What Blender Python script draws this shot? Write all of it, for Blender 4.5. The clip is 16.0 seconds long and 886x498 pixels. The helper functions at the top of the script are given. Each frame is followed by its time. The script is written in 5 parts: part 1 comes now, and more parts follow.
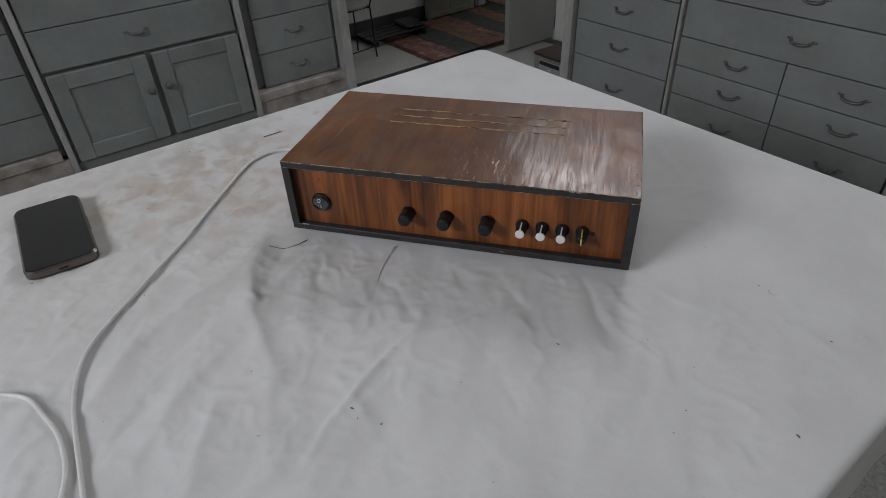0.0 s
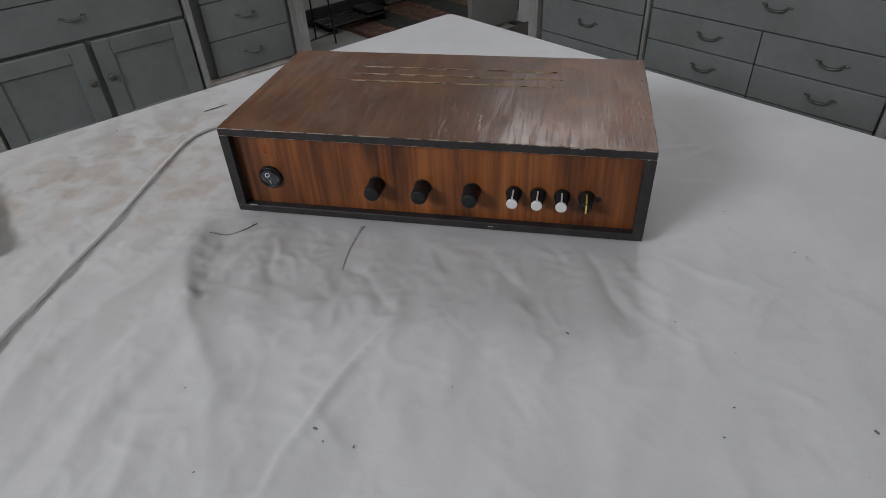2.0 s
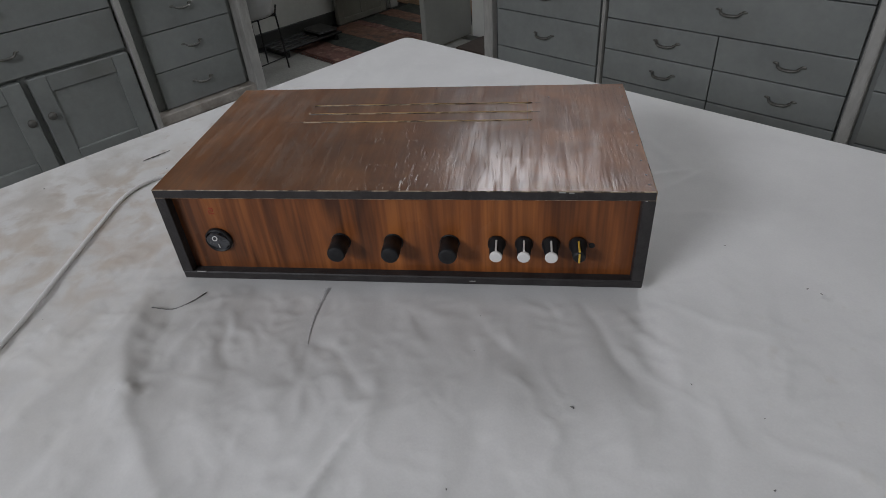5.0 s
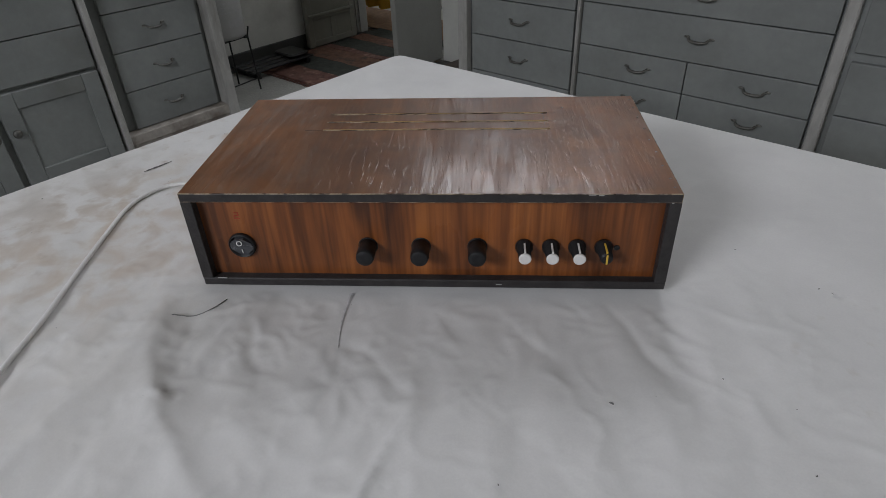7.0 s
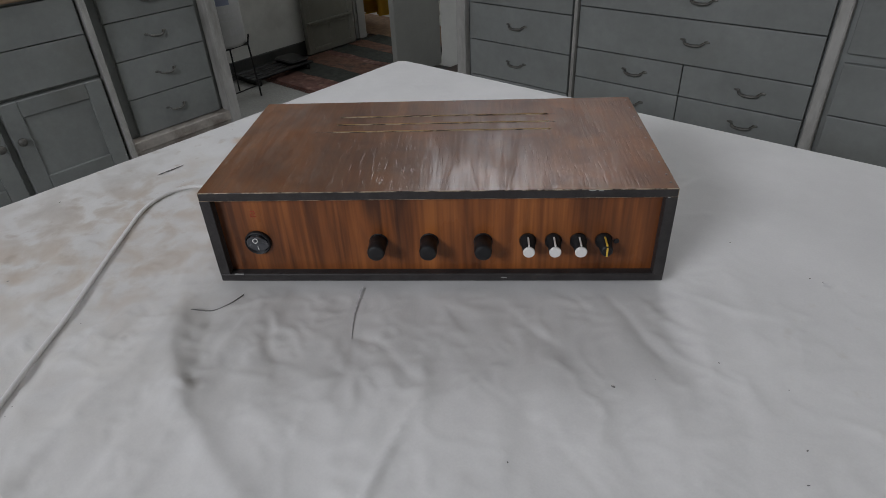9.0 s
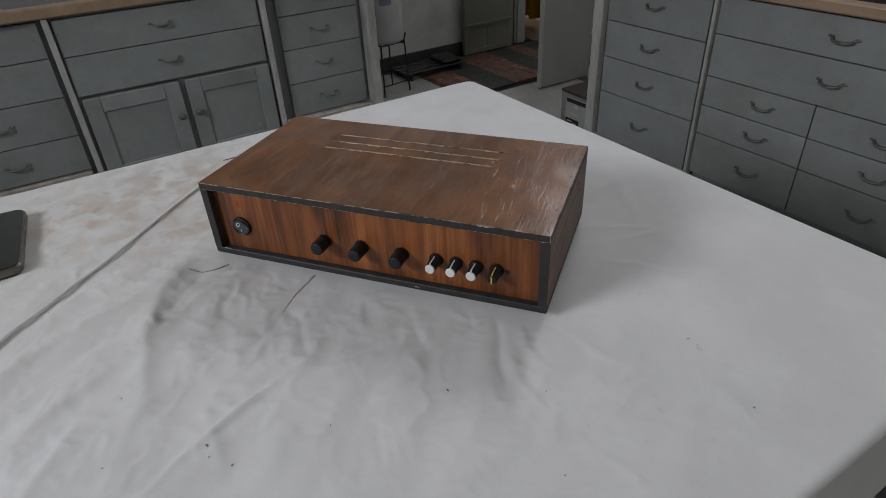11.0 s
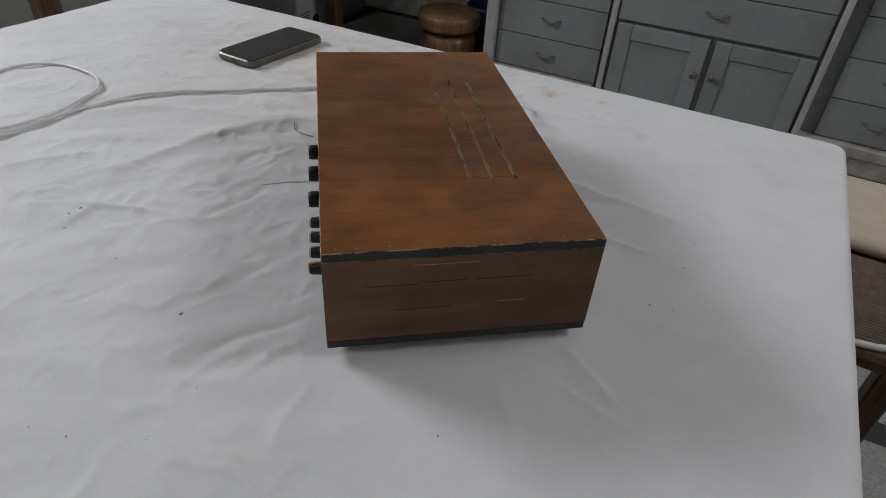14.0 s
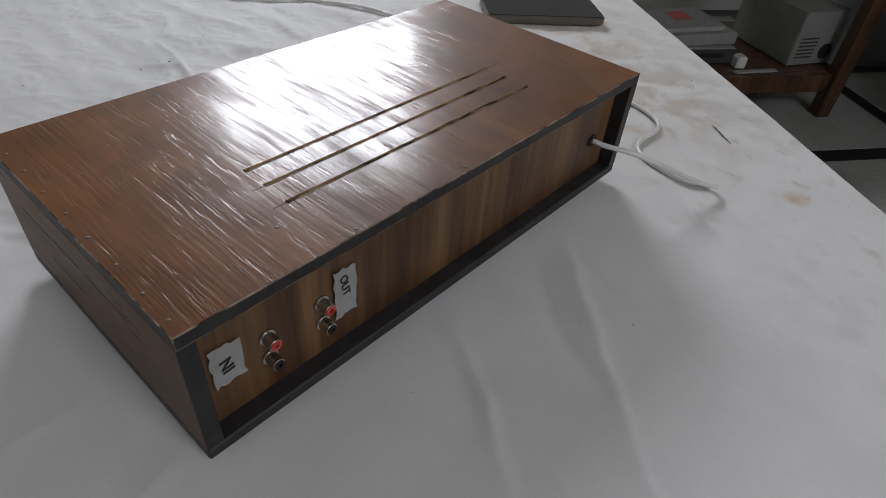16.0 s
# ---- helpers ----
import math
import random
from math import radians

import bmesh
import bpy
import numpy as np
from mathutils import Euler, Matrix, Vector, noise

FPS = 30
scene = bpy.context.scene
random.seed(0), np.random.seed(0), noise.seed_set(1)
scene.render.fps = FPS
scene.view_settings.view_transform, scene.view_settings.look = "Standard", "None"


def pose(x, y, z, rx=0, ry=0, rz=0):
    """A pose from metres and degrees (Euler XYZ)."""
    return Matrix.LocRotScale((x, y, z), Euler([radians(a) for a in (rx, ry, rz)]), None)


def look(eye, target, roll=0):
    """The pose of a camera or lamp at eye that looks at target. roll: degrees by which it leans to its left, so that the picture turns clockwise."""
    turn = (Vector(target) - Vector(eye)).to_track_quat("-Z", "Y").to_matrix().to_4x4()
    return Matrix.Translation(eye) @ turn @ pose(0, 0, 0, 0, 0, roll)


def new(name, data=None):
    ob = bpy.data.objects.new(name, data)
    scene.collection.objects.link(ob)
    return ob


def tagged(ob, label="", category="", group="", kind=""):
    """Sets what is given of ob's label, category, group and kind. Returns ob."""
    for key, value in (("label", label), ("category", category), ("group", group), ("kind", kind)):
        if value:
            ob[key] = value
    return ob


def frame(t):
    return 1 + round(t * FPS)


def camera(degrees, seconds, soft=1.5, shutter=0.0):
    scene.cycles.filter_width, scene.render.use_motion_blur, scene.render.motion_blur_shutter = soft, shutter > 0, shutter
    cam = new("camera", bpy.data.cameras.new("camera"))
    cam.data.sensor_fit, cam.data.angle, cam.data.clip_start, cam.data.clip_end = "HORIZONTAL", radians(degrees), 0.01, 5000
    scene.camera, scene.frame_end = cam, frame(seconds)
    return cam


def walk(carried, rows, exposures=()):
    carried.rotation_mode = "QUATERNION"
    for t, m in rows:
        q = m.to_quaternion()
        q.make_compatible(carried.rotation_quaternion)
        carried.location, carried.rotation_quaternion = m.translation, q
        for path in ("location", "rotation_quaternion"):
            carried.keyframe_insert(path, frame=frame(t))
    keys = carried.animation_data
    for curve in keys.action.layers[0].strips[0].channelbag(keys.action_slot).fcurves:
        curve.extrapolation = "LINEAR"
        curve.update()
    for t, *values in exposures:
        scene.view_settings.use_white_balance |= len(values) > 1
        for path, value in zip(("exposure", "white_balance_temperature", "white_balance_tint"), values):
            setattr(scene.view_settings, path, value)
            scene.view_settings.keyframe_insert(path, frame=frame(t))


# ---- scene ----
cam = camera(71.9, 16.0, soft=0.8)
PATH = [
    (0, (0.918, -0.79, 1.169), (-0.377, 0.161, -0.022), -2.6),
    (0.5, (0.909, -0.799, 1.161), (-0.374, 0.161, -0.036), -3.9),
    (1, (0.889, -0.761, 1.122), (-0.384, 0.251, -0.042), -2.9),
    (1.5, (0.869, -0.751, 1.103), (-0.378, 0.263, -0.087), -2.7),
    (2, (0.85, -0.75, 1.092), (-0.373, 0.269, -0.118), -3.0),
    (2.5, (0.83, -0.744, 1.072), (-0.357, 0.315, -0.14), -1.3),
    (3, (0.821, -0.743, 1.063), (-0.356, 0.308, -0.166), -2.0),
    (3.5, (0.813, -0.724, 1.058), (-0.337, 0.365, -0.162), -2.6),
    (4, (0.8, -0.709, 1.05), (-0.317, 0.421, -0.164), -1.8),
    (4.5, (0.787, -0.709, 1.073), (-0.375, 0.396, -0.122), -3.6),
    (4.7, (0.792, -0.703, 1.086), (-0.377, 0.402, -0.103), -4.4),
    (6.8, (0.771, -0.76, 1.067), (-0.383, 0.446, -0.034), -2.5),
    (7, (0.763, -0.751, 1.077), (-0.344, 0.48, -0.046), -2.3),
    (7.5, (0.764, -0.758, 1.077), (-0.33, 0.497, -0.031), -1.4),
    (8, (0.758, -0.779, 1.084), (-0.378, 0.43, -0.033), -3.4),
    (8.5, (0.756, -0.785, 1.083), (-0.359, 0.447, -0.031), -3.2),
    (8.7, (0.759, -0.781, 1.083), (-0.343, 0.464, -0.029), -2.8),
    (10.8, (0.958, -0.685, 1.132), (-0.434, 0.255, 0.046), -3.2),
    (11, (0.974, -0.66, 1.142), (-0.462, 0.201, 0.048), -2.9),
    (11.5, (1.0, -0.553, 1.119), (-0.584, -0.058, 0.002), 0.3),
    (12, (0.995, -0.497, 1.111), (-0.623, -0.098, 0.006), 2.0),
    (12.5, (0.977, -0.402, 1.098), (-0.666, -0.365, -0.042), 4.0),
    (13, (0.958, -0.304, 1.094), (-0.647, -0.562, -0.069), 4.45),
    (13.5, (0.951, -0.262, 1.094), (-0.621, -0.578, -0.102), 3.4),
    (14, (0.888, -0.144, 1.103), (-0.564, -0.815, -0.097), 4.28),
    (14.5, (0.813, -0.082, 1.09), (-0.536, -0.940, -0.113), 5.7),
    (15, (0.719, -0.055, 1.068), (-0.383, -1.129, -0.211), 8.56),
    (15.5, (0.562, -0.003, 1.067), (-0.127, -1.313, -0.278), 7.44),
    (16, (0.454, -0.016, 1.044), (0.088, -1.497, -0.251), 5.24),
]
walk(cam, [(t, look(eye, target, roll)) for t, eye, target, roll in PATH],
     exposures=[(0, 0.02), (2.0, 0.01), (8.5, 0.09), (11.0, 0.12), (12.5, 0.18), (14.0, 0.2), (15.0, 0.24), (15.5, 0.24), (16.0, 0.1)])
# ---------------------------------------------------------------- world and light
world = bpy.data.worlds.new("world")
scene.world = world
world.use_nodes = True
wn = world.node_tree.nodes
sky = wn.new("ShaderNodeTexSky")
sky.sky_type = "NISHITA"
sky.sun_disc = False
sky.sun_elevation, sky.sun_rotation = radians(38), radians(200)
wn["Background"].inputs["Strength"].default_value = 0.10
world.node_tree.links.new(sky.outputs[0], wn["Background"].inputs["Color"])


def window_light(name, m, width, height, watts, colour, spread=180):
    data = bpy.data.lights.new(name, "AREA")
    data.shape, data.size, data.size_y, data.energy, data.color = "RECTANGLE", width, height, watts, colour
    data.spread = radians(spread)        # below 180 the beam narrows, dimming the left row and corner
    ob = new(name, data)
    ob.matrix_world = m
    return ob


# daylight through the back window and the window beside the double door
window_light("window_light", look((0.45, -2.97, 2.12), (0.5, 0.0, 0.9)), 0.95, 0.62, 25, (0.905, 0.925, 1.0), 145)
window_light("window_light", look((-1.04, 2.02, 3.02), (0.3, -0.4, 0.7)), 1.31, 1.12, 28.5, (0.915, 0.935, 1.0))
# added lamp that brightens the yellow curtain in the next room
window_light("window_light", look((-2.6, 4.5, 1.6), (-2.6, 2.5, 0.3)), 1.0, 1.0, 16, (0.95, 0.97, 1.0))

# ---------------------------------------------------------------- materials


def mat(name, base, rough=0.5, metal=0.0, vary=0.15, scale=12.0, stretch=(1, 1, 1), fine=120.0, bump=0.15, bump_scale=60.0,
        coat=0.0, coat_rough=0.1, dirt=None, dirt_scale=4.0, dirt_lo=0.52, dirt_hi=0.72, per_object=0.0, spec=0.5, detail=6.0, bump_stretch=None):
    """A painted, plastic, metal or plain surface: two scales of variation, some dirt, fine relief."""
    m = bpy.data.materials.new(name)
    m.use_nodes = True
    nt = m.node_tree
    n, l = nt.nodes, nt.links
    b = n["Principled BSDF"]
    b.inputs["Roughness"].default_value = rough
    b.inputs["Metallic"].default_value = metal
    b.inputs["Specular IOR Level"].default_value = spec
    b.inputs["Coat Weight"].default_value = coat
    b.inputs["Coat Roughness"].default_value = coat_rough
    tc = n.new("ShaderNodeTexCoord")
    mp = n.new("ShaderNodeMapping")
    mp.inputs["Scale"].default_value = stretch
    l.new(tc.outputs["Object"], mp.inputs["Vector"])
    if per_object:
        oi = n.new("ShaderNodeObjectInfo")
        mu = n.new("ShaderNodeMath")
        mu.operation = "MULTIPLY"
        mu.inputs[1].default_value = 37.0
        l.new(oi.outputs["Random"], mu.inputs[0])
        cmb = n.new("ShaderNodeCombineXYZ")
        l.new(mu.outputs[0], cmb.inputs[0])
        l.new(mu.outputs[0], cmb.inputs[1])
        l.new(cmb.outputs[0], mp.inputs["Location"])

    def tex(s, d=detail, vec=mp):
        t = n.new("ShaderNodeTexNoise")
        t.inputs["Scale"].default_value = s
        t.inputs["Detail"].default_value = d
        t.inputs["Roughness"].default_value = 0.62
        l.new(vec.outputs[0], t.inputs["Vector"])
        return t

    def ramp(src, lo, hi, c0, c1):
        r = n.new("ShaderNodeValToRGB")
        r.color_ramp.elements[0].position, r.color_ramp.elements[1].position = lo, hi
        r.color_ramp.elements[0].color, r.color_ramp.elements[1].color = (*c0, 1), (*c1, 1)
        l.new(src, r.inputs[0])
        return r

    def mix(kind, fac, a, c):
        x = n.new("ShaderNodeMixRGB")
        x.blend_type = kind
        if isinstance(fac, float):
            x.inputs[0].default_value = fac
        else:
            l.new(fac, x.inputs[0])
        l.new(a, x.inputs[1])
        l.new(c, x.inputs[2])
        return x

    lo = tuple(c * (1 - vary) for c in base)
    hi = tuple(min(1, c * (1 + vary)) for c in base)
    col = ramp(tex(scale).outputs["Fac"], 0.3, 0.7, lo, hi)
    grain = ramp(tex(fine, 3).outputs["Fac"], 0.3, 0.7, (1 - vary * 0.6,) * 3, (1, 1, 1))
    out = mix("MULTIPLY", 1.0, col.outputs[0], grain.outputs[0])
    if per_object:
        sh = n.new("ShaderNodeMapRange")
        sh.inputs["To Min"].default_value, sh.inputs["To Max"].default_value = 1 - per_object, 1 + per_object
        l.new(oi.outputs["Random"], sh.inputs["Value"])
        out = mix("MULTIPLY", 1.0, out.outputs[0], sh.outputs[0])
    if dirt:
        dm = ramp(tex(dirt_scale, 8).outputs["Fac"], dirt_lo, dirt_hi, (0, 0, 0), (1, 1, 1))
        dc = n.new("ShaderNodeRGB")
        dc.outputs[0].default_value = (*dirt, 1)
        out = mix("MIX", dm.outputs[0], out.outputs[0], dc.outputs[0])
    l.new(out.outputs[0], b.inputs["Base Color"])
    rr = n.new("ShaderNodeMapRange")
    rr.inputs["To Min"].default_value, rr.inputs["To Max"].default_value = max(0.02, rough - 0.08), min(1, rough + 0.1)
    l.new(tex(scale * 2.3).outputs["Fac"], rr.inputs["Value"])
    l.new(rr.outputs[0], b.inputs["Roughness"])
    if bump:
        vec = mp
        if bump_stretch:
            vec = n.new("ShaderNodeMapping")
            vec.inputs["Scale"].default_value = bump_stretch
            l.new(tc.outputs["Object"], vec.inputs["Vector"])
        bp = n.new("ShaderNodeBump")
        bp.inputs["Strength"].default_value = bump
        bp.inputs["Distance"].default_value = 0.002
        l.new(tex(bump_scale, 5, vec).outputs["Fac"], bp.inputs["Height"])
        l.new(bp.outputs[0], b.inputs["Normal"])
        l.new(bp.outputs[0], b.inputs["Coat Normal"])
    return m


CREASE_GREY = mat("grey_crease_shade", (0.5, 0.49, 0.49), 0.8, vary=0.2, scale=200)
BARE_WOOD = mat("bare_wood_scratch", (0.36, 0.21, 0.085), 0.5, vary=0.4, scale=90)


def veneer(name, dark, mid, light, grain, bands, streak, rough=0.38, coat=0.5, coat_rough=0.16, bump=0.35, bump_scale=30.0, blotch=0.25, streaks=0.8, patch=30.0, spec=0.35, dents=0.15, rough_span=(0.6, 1.7), mottle=0.0, pits=False, dash=0.03, patch_len=0.35, worn=None):
    """Varnished wood. grain: axis along which it runs; bands: width scale of the broad stripes; streak: of the fine ones."""
    m = bpy.data.materials.new(name)
    m.use_nodes = True
    nt = m.node_tree
    n, l = nt.nodes, nt.links
    b = n["Principled BSDF"]
    tc = n.new("ShaderNodeTexCoord")

    def mapped(across, along):
        mp = n.new("ShaderNodeMapping")
        s = [across] * 3
        s["xyz".index(grain)] = along
        mp.inputs["Scale"].default_value = s
        l.new(tc.outputs["Object"], mp.inputs["Vector"])
        return mp

    def tex(vec, s, d=6.0, dist=0.0):
        t = n.new("ShaderNodeTexNoise")
        t.inputs["Scale"].default_value = s
        t.inputs["Detail"].default_value = d
        t.inputs["Distortion"].default_value = dist
        l.new(vec.outputs[0], t.inputs["Vector"])
        return t

    broad = tex(mapped(1, 0.09), bands, 3.0, 0.6)
    r = n.new("ShaderNodeValToRGB")
    e = r.color_ramp.elements
    e[0].position, e[1].position = 0.33, 0.66
    e[0].color, e[1].color = (*dark, 1), (*light, 1)
    k = e.new(0.5)
    k.color = (*mid, 1)
    l.new(broad.outputs["Fac"], r.inputs[0])
    fine = tex(mapped(1, 0.03), streak, 8.0)
    r2 = n.new("ShaderNodeValToRGB")
    r2.color_ramp.elements[0].position, r2.color_ramp.elements[1].position = 0.36, 0.62
    r2.color_ramp.elements[0].color, r2.color_ramp.elements[1].color = (0.5, 0.45, 0.42, 1), (1.08, 1.08, 1.08, 1)
    l.new(fine.outputs["Fac"], r2.inputs[0])
    x = n.new("ShaderNodeMixRGB")
    x.blend_type = "MULTIPLY"
    x.inputs[0].default_value = streaks
    l.new(r.outputs[0], x.inputs[1])
    l.new(r2.outputs[0], x.inputs[2])
    bl = tex(mapped(1, 1), 7.0, 4.0)
    r3 = n.new("ShaderNodeMapRange")
    r3.inputs["From Min"].default_value, r3.inputs["From Max"].default_value = 0.3, 0.7
    r3.inputs["To Min"].default_value, r3.inputs["To Max"].default_value = 1 - blotch, 1 + blotch
    l.new(bl.outputs["Fac"], r3.inputs["Value"])
    y = n.new("ShaderNodeMixRGB")
    y.blend_type = "MULTIPLY"
    y.inputs[0].default_value = 1.0
    l.new(x.outputs[0], y.inputs[1])
    l.new(r3.outputs[0], y.inputs[2])
    if mottle:
        # small worn patches where the varnish has gone reddish or dark
        r4 = n.new("ShaderNodeValToRGB")
        r4.color_ramp.elements[0].position, r4.color_ramp.elements[1].position = 0.36, 0.64
        r4.color_ramp.elements[0].color, r4.color_ramp.elements[1].color = (1 - mottle, 1 - mottle * 1.1, 1 - mottle * 0.9, 1), (1 + mottle * 0.6, 1 + mottle * 0.45, 1 + mottle * 0.4, 1)
        l.new(tex(mapped(1, 0.7), 30.0, 9.0, 0.7).outputs["Fac"], r4.inputs[0])
        z = n.new("ShaderNodeMixRGB")
        z.blend_type = "MULTIPLY"
        z.inputs[0].default_value = 1.0
        l.new(y.outputs[0], z.inputs[1])
        l.new(r4.outputs[0], z.inputs[2])
        y = z
    l.new(y.outputs[0], b.inputs["Base Color"])
    b.inputs["Roughness"].default_value = rough
    b.inputs["Specular IOR Level"].default_value = spec
    b.inputs["Coat Weight"].default_value = coat
    b.inputs["Coat Roughness"].default_value = coat_rough
    rg = n.new("ShaderNodeMapRange")
    rg.inputs["From Min"].default_value, rg.inputs["From Max"].default_value = 0.25, 0.75
    rg.inputs["To Min"].default_value, rg.inputs["To Max"].default_value = coat_rough * rough_span[0], coat_rough * rough_span[1]
    l.new(tex(mapped(1, patch_len), patch, 10.0).outputs["Fac"], rg.inputs["Value"])
    l.new(rg.outputs[0], b.inputs["Coat Roughness"])
    bp = n.new("ShaderNodeBump")
    bp.inputs["Strength"].default_value = bump
    bp.inputs["Distance"].default_value = 0.0006
    l.new(tex(mapped(1, dash), bump_scale, 7.0).outputs["Fac"], bp.inputs["Height"])
    bq = n.new("ShaderNodeBump")
    bq.inputs["Strength"].default_value = dents
    bq.inputs["Distance"].default_value = 0.0012
    low = tex(mapped(1, 0.1 if pits else 0.5), 420.0 if pits else 75.0, 4.0, 0.3)
    if pits:
        # open pores: sparse short dips
        pr = n.new("ShaderNodeMapRange")
        pr.inputs["From Min"].default_value, pr.inputs["From Max"].default_value = 0.6, 0.72
        pr.inputs["To Min"].default_value, pr.inputs["To Max"].default_value = 1, 0
        l.new(low.outputs["Fac"], pr.inputs["Value"])
        l.new(pr.outputs[0], bq.inputs["Height"])
    else:
        l.new(low.outputs["Fac"], bq.inputs["Height"])
    l.new(bq.outputs[0], bp.inputs["Normal"])
    if worn:
        # the varnish is rubbed open towards one end of the board
        sx = n.new("ShaderNodeSeparateXYZ")
        l.new(tc.outputs["Object"], sx.inputs[0])
        wr = n.new("ShaderNodeMapRange")
        wr.inputs["From Min"].default_value, wr.inputs["From Max"].default_value = worn
        wr.inputs["To Min"].default_value, wr.inputs["To Max"].default_value = bump * 0.2, bump
        l.new(sx.outputs["X"], wr.inputs["Value"])
        cl = n.new("ShaderNodeMapRange")
        cl.inputs["From Min"].default_value, cl.inputs["From Max"].default_value = 0.42, 0.6
        cl.inputs["To Min"].default_value, cl.inputs["To Max"].default_value = 0.25, 1.4
        l.new(tex(mapped(1, 0.4), 34.0, 4.0, 0.6).outputs["Fac"], cl.inputs["Value"])
        ws = n.new("ShaderNodeMath")
        ws.operation = "MULTIPLY"
        l.new(wr.outputs[0], ws.inputs[0])
        l.new(cl.outputs[0], ws.inputs[1])
        l.new(ws.outputs[0], bp.inputs["Strength"])
        # brushed lacquer: long strokes that are thicker or thinner
        st = n.new("ShaderNodeMapRange")
        st.inputs["From Min"].default_value, st.inputs["From Max"].default_value = 0.4, 0.6
        st.inputs["To Min"].default_value, st.inputs["To Max"].default_value = 0.4, 1.2
        l.new(tex(mapped(1, 0.05), 330.0, 9.0, 0.4).outputs["Fac"], st.inputs["Value"])
        pt = n.new("ShaderNodeMapRange")
        pt.inputs["From Min"].default_value, pt.inputs["From Max"].default_value = 0.38, 0.62
        pt.inputs["To Min"].default_value, pt.inputs["To Max"].default_value = coat * 0.7, coat * 1.6
        l.new(tex(mapped(1, 0.6), 26.0, 10.0, 0.9).outputs["Fac"], pt.inputs["Value"])
        cw = n.new("ShaderNodeMath")
        cw.operation = "MULTIPLY"
        cw.use_clamp = True
        l.new(st.outputs[0], cw.inputs[0])
        l.new(pt.outputs[0], cw.inputs[1])
        l.new(cw.outputs[0], b.inputs["Coat Weight"])
    l.new(bp.outputs[0], b.inputs["Coat Normal"])
    l.new(bp.outputs[0], b.inputs["Normal"])
    return m


PAINT = mat("grey_paint", (0.282, 0.296, 0.287), 0.42, vary=0.15, scale=3.5, fine=40, bump=0.2, bump_scale=45, dirt=(0.18, 0.175, 0.155), dirt_scale=2.2, dirt_lo=0.55, dirt_hi=0.85, per_object=0.04)
PAINT_EDGE = mat("worn_pale_paint", (0.53, 0.52, 0.495), 0.5, vary=0.2, scale=10, fine=60, bump=0.25, bump_scale=50, dirt=(0.26, 0.25, 0.225), dirt_scale=9, dirt_lo=0.45, dirt_hi=0.65, stretch=(1, 1, 0.3))
LEDGE = mat("scuffed_ledge_paint", (0.52, 0.48, 0.435), 0.55, vary=0.25, scale=9, fine=80, bump=0.25, dirt=(0.22, 0.18, 0.15), dirt_scale=8, dirt_lo=0.45, dirt_hi=0.7)
STEEL = mat("tarnished_steel", (0.22, 0.215, 0.2), 0.5, 0.6, vary=0.3, scale=40, fine=200, bump=0.2, dirt=(0.1, 0.09, 0.07), dirt_scale=50, dirt_lo=0.5, dirt_hi=0.7)
CHROME = mat("chrome", (0.5, 0.49, 0.47), 0.22, 1.0, vary=0.1, scale=80, bump=0.05)
WALL = mat("limewash_wall", (0.73, 0.73, 0.685), 0.8, vary=0.08, scale=2.5, fine=50, bump=0.3, bump_scale=80, dirt=(0.36, 0.35, 0.32), dirt_scale=1.6, dirt_lo=0.58, dirt_hi=0.85)
CEIL = mat("ceiling_white", (0.5, 0.5, 0.485), 0.85, vary=0.05, scale=2, bump=0.1)
SKIRT = mat("dark_skirting", (0.07, 0.072, 0.068), 0.5, vary=0.2, scale=8)
STRIP = mat("black_floor_strip", (0.022, 0.022, 0.024), 0.3, vary=0.3, scale=30, bump=0.05)
GRANITE = mat("dark_granite", (0.035, 0.035, 0.037), 0.25, vary=0.6, scale=140, fine=400, bump=0.03)
LIP = mat("pale_wood_lip", (0.36, 0.25, 0.16), 0.5, vary=0.2, scale=14, stretch=(0.08, 1, 1), fine=90)
BLACK_EDGE = mat("black_painted_edge", (0.03, 0.027, 0.027), 0.5, spec=0.35, vary=0.35, scale=60, fine=300, bump=0.35, bump_scale=140, dirt=(0.16, 0.13, 0.1), dirt_scale=60, dirt_lo=0.72, dirt_hi=0.78)
BLACK_PLASTIC = mat("black_plastic", (0.013, 0.013, 0.014), 0.46, spec=0.32, vary=0.2, scale=90, bump=0.08, bump_scale=300)
ROCKER_GREY = mat("grey_black_rocker", (0.06, 0.062, 0.068), 0.25, vary=0.15, scale=90, bump=0.03)
RUBBER = mat("black_rubber", (0.014, 0.014, 0.014), 0.75, vary=0.2, scale=60)
WHITE_PLASTIC = mat("white_plastic", (0.7, 0.69, 0.67), 0.35, vary=0.05, scale=60, bump=0.03)
DRUM_WHITE = mat("grey_white_polythene", (0.46, 0.46, 0.45), 0.45, vary=0.08, scale=12, bump=0.03)
YELLOW_PAINT = mat("yellow_line_paint", (0.7, 0.45, 0.06), 0.4, vary=0.1, scale=80)
RED_PLASTIC = mat("red_plastic", (0.55, 0.05, 0.035), 0.35, vary=0.1, scale=80)
RED_INK = mat("red_brown_ink", (0.3, 0.022, 0.012), 0.6, vary=0.2, scale=200)
INK = mat("black_ink", (0.015, 0.015, 0.017), 0.7, vary=0.1)
PAPER = mat("paper_tape", (0.35, 0.35, 0.335), 0.75, vary=0.1, scale=60, fine=200, bump=0.3, bump_scale=90)
CORD = mat("white_pvc_cord", (0.74, 0.73, 0.71), 0.32, vary=0.07, scale=30, bump=0.05)
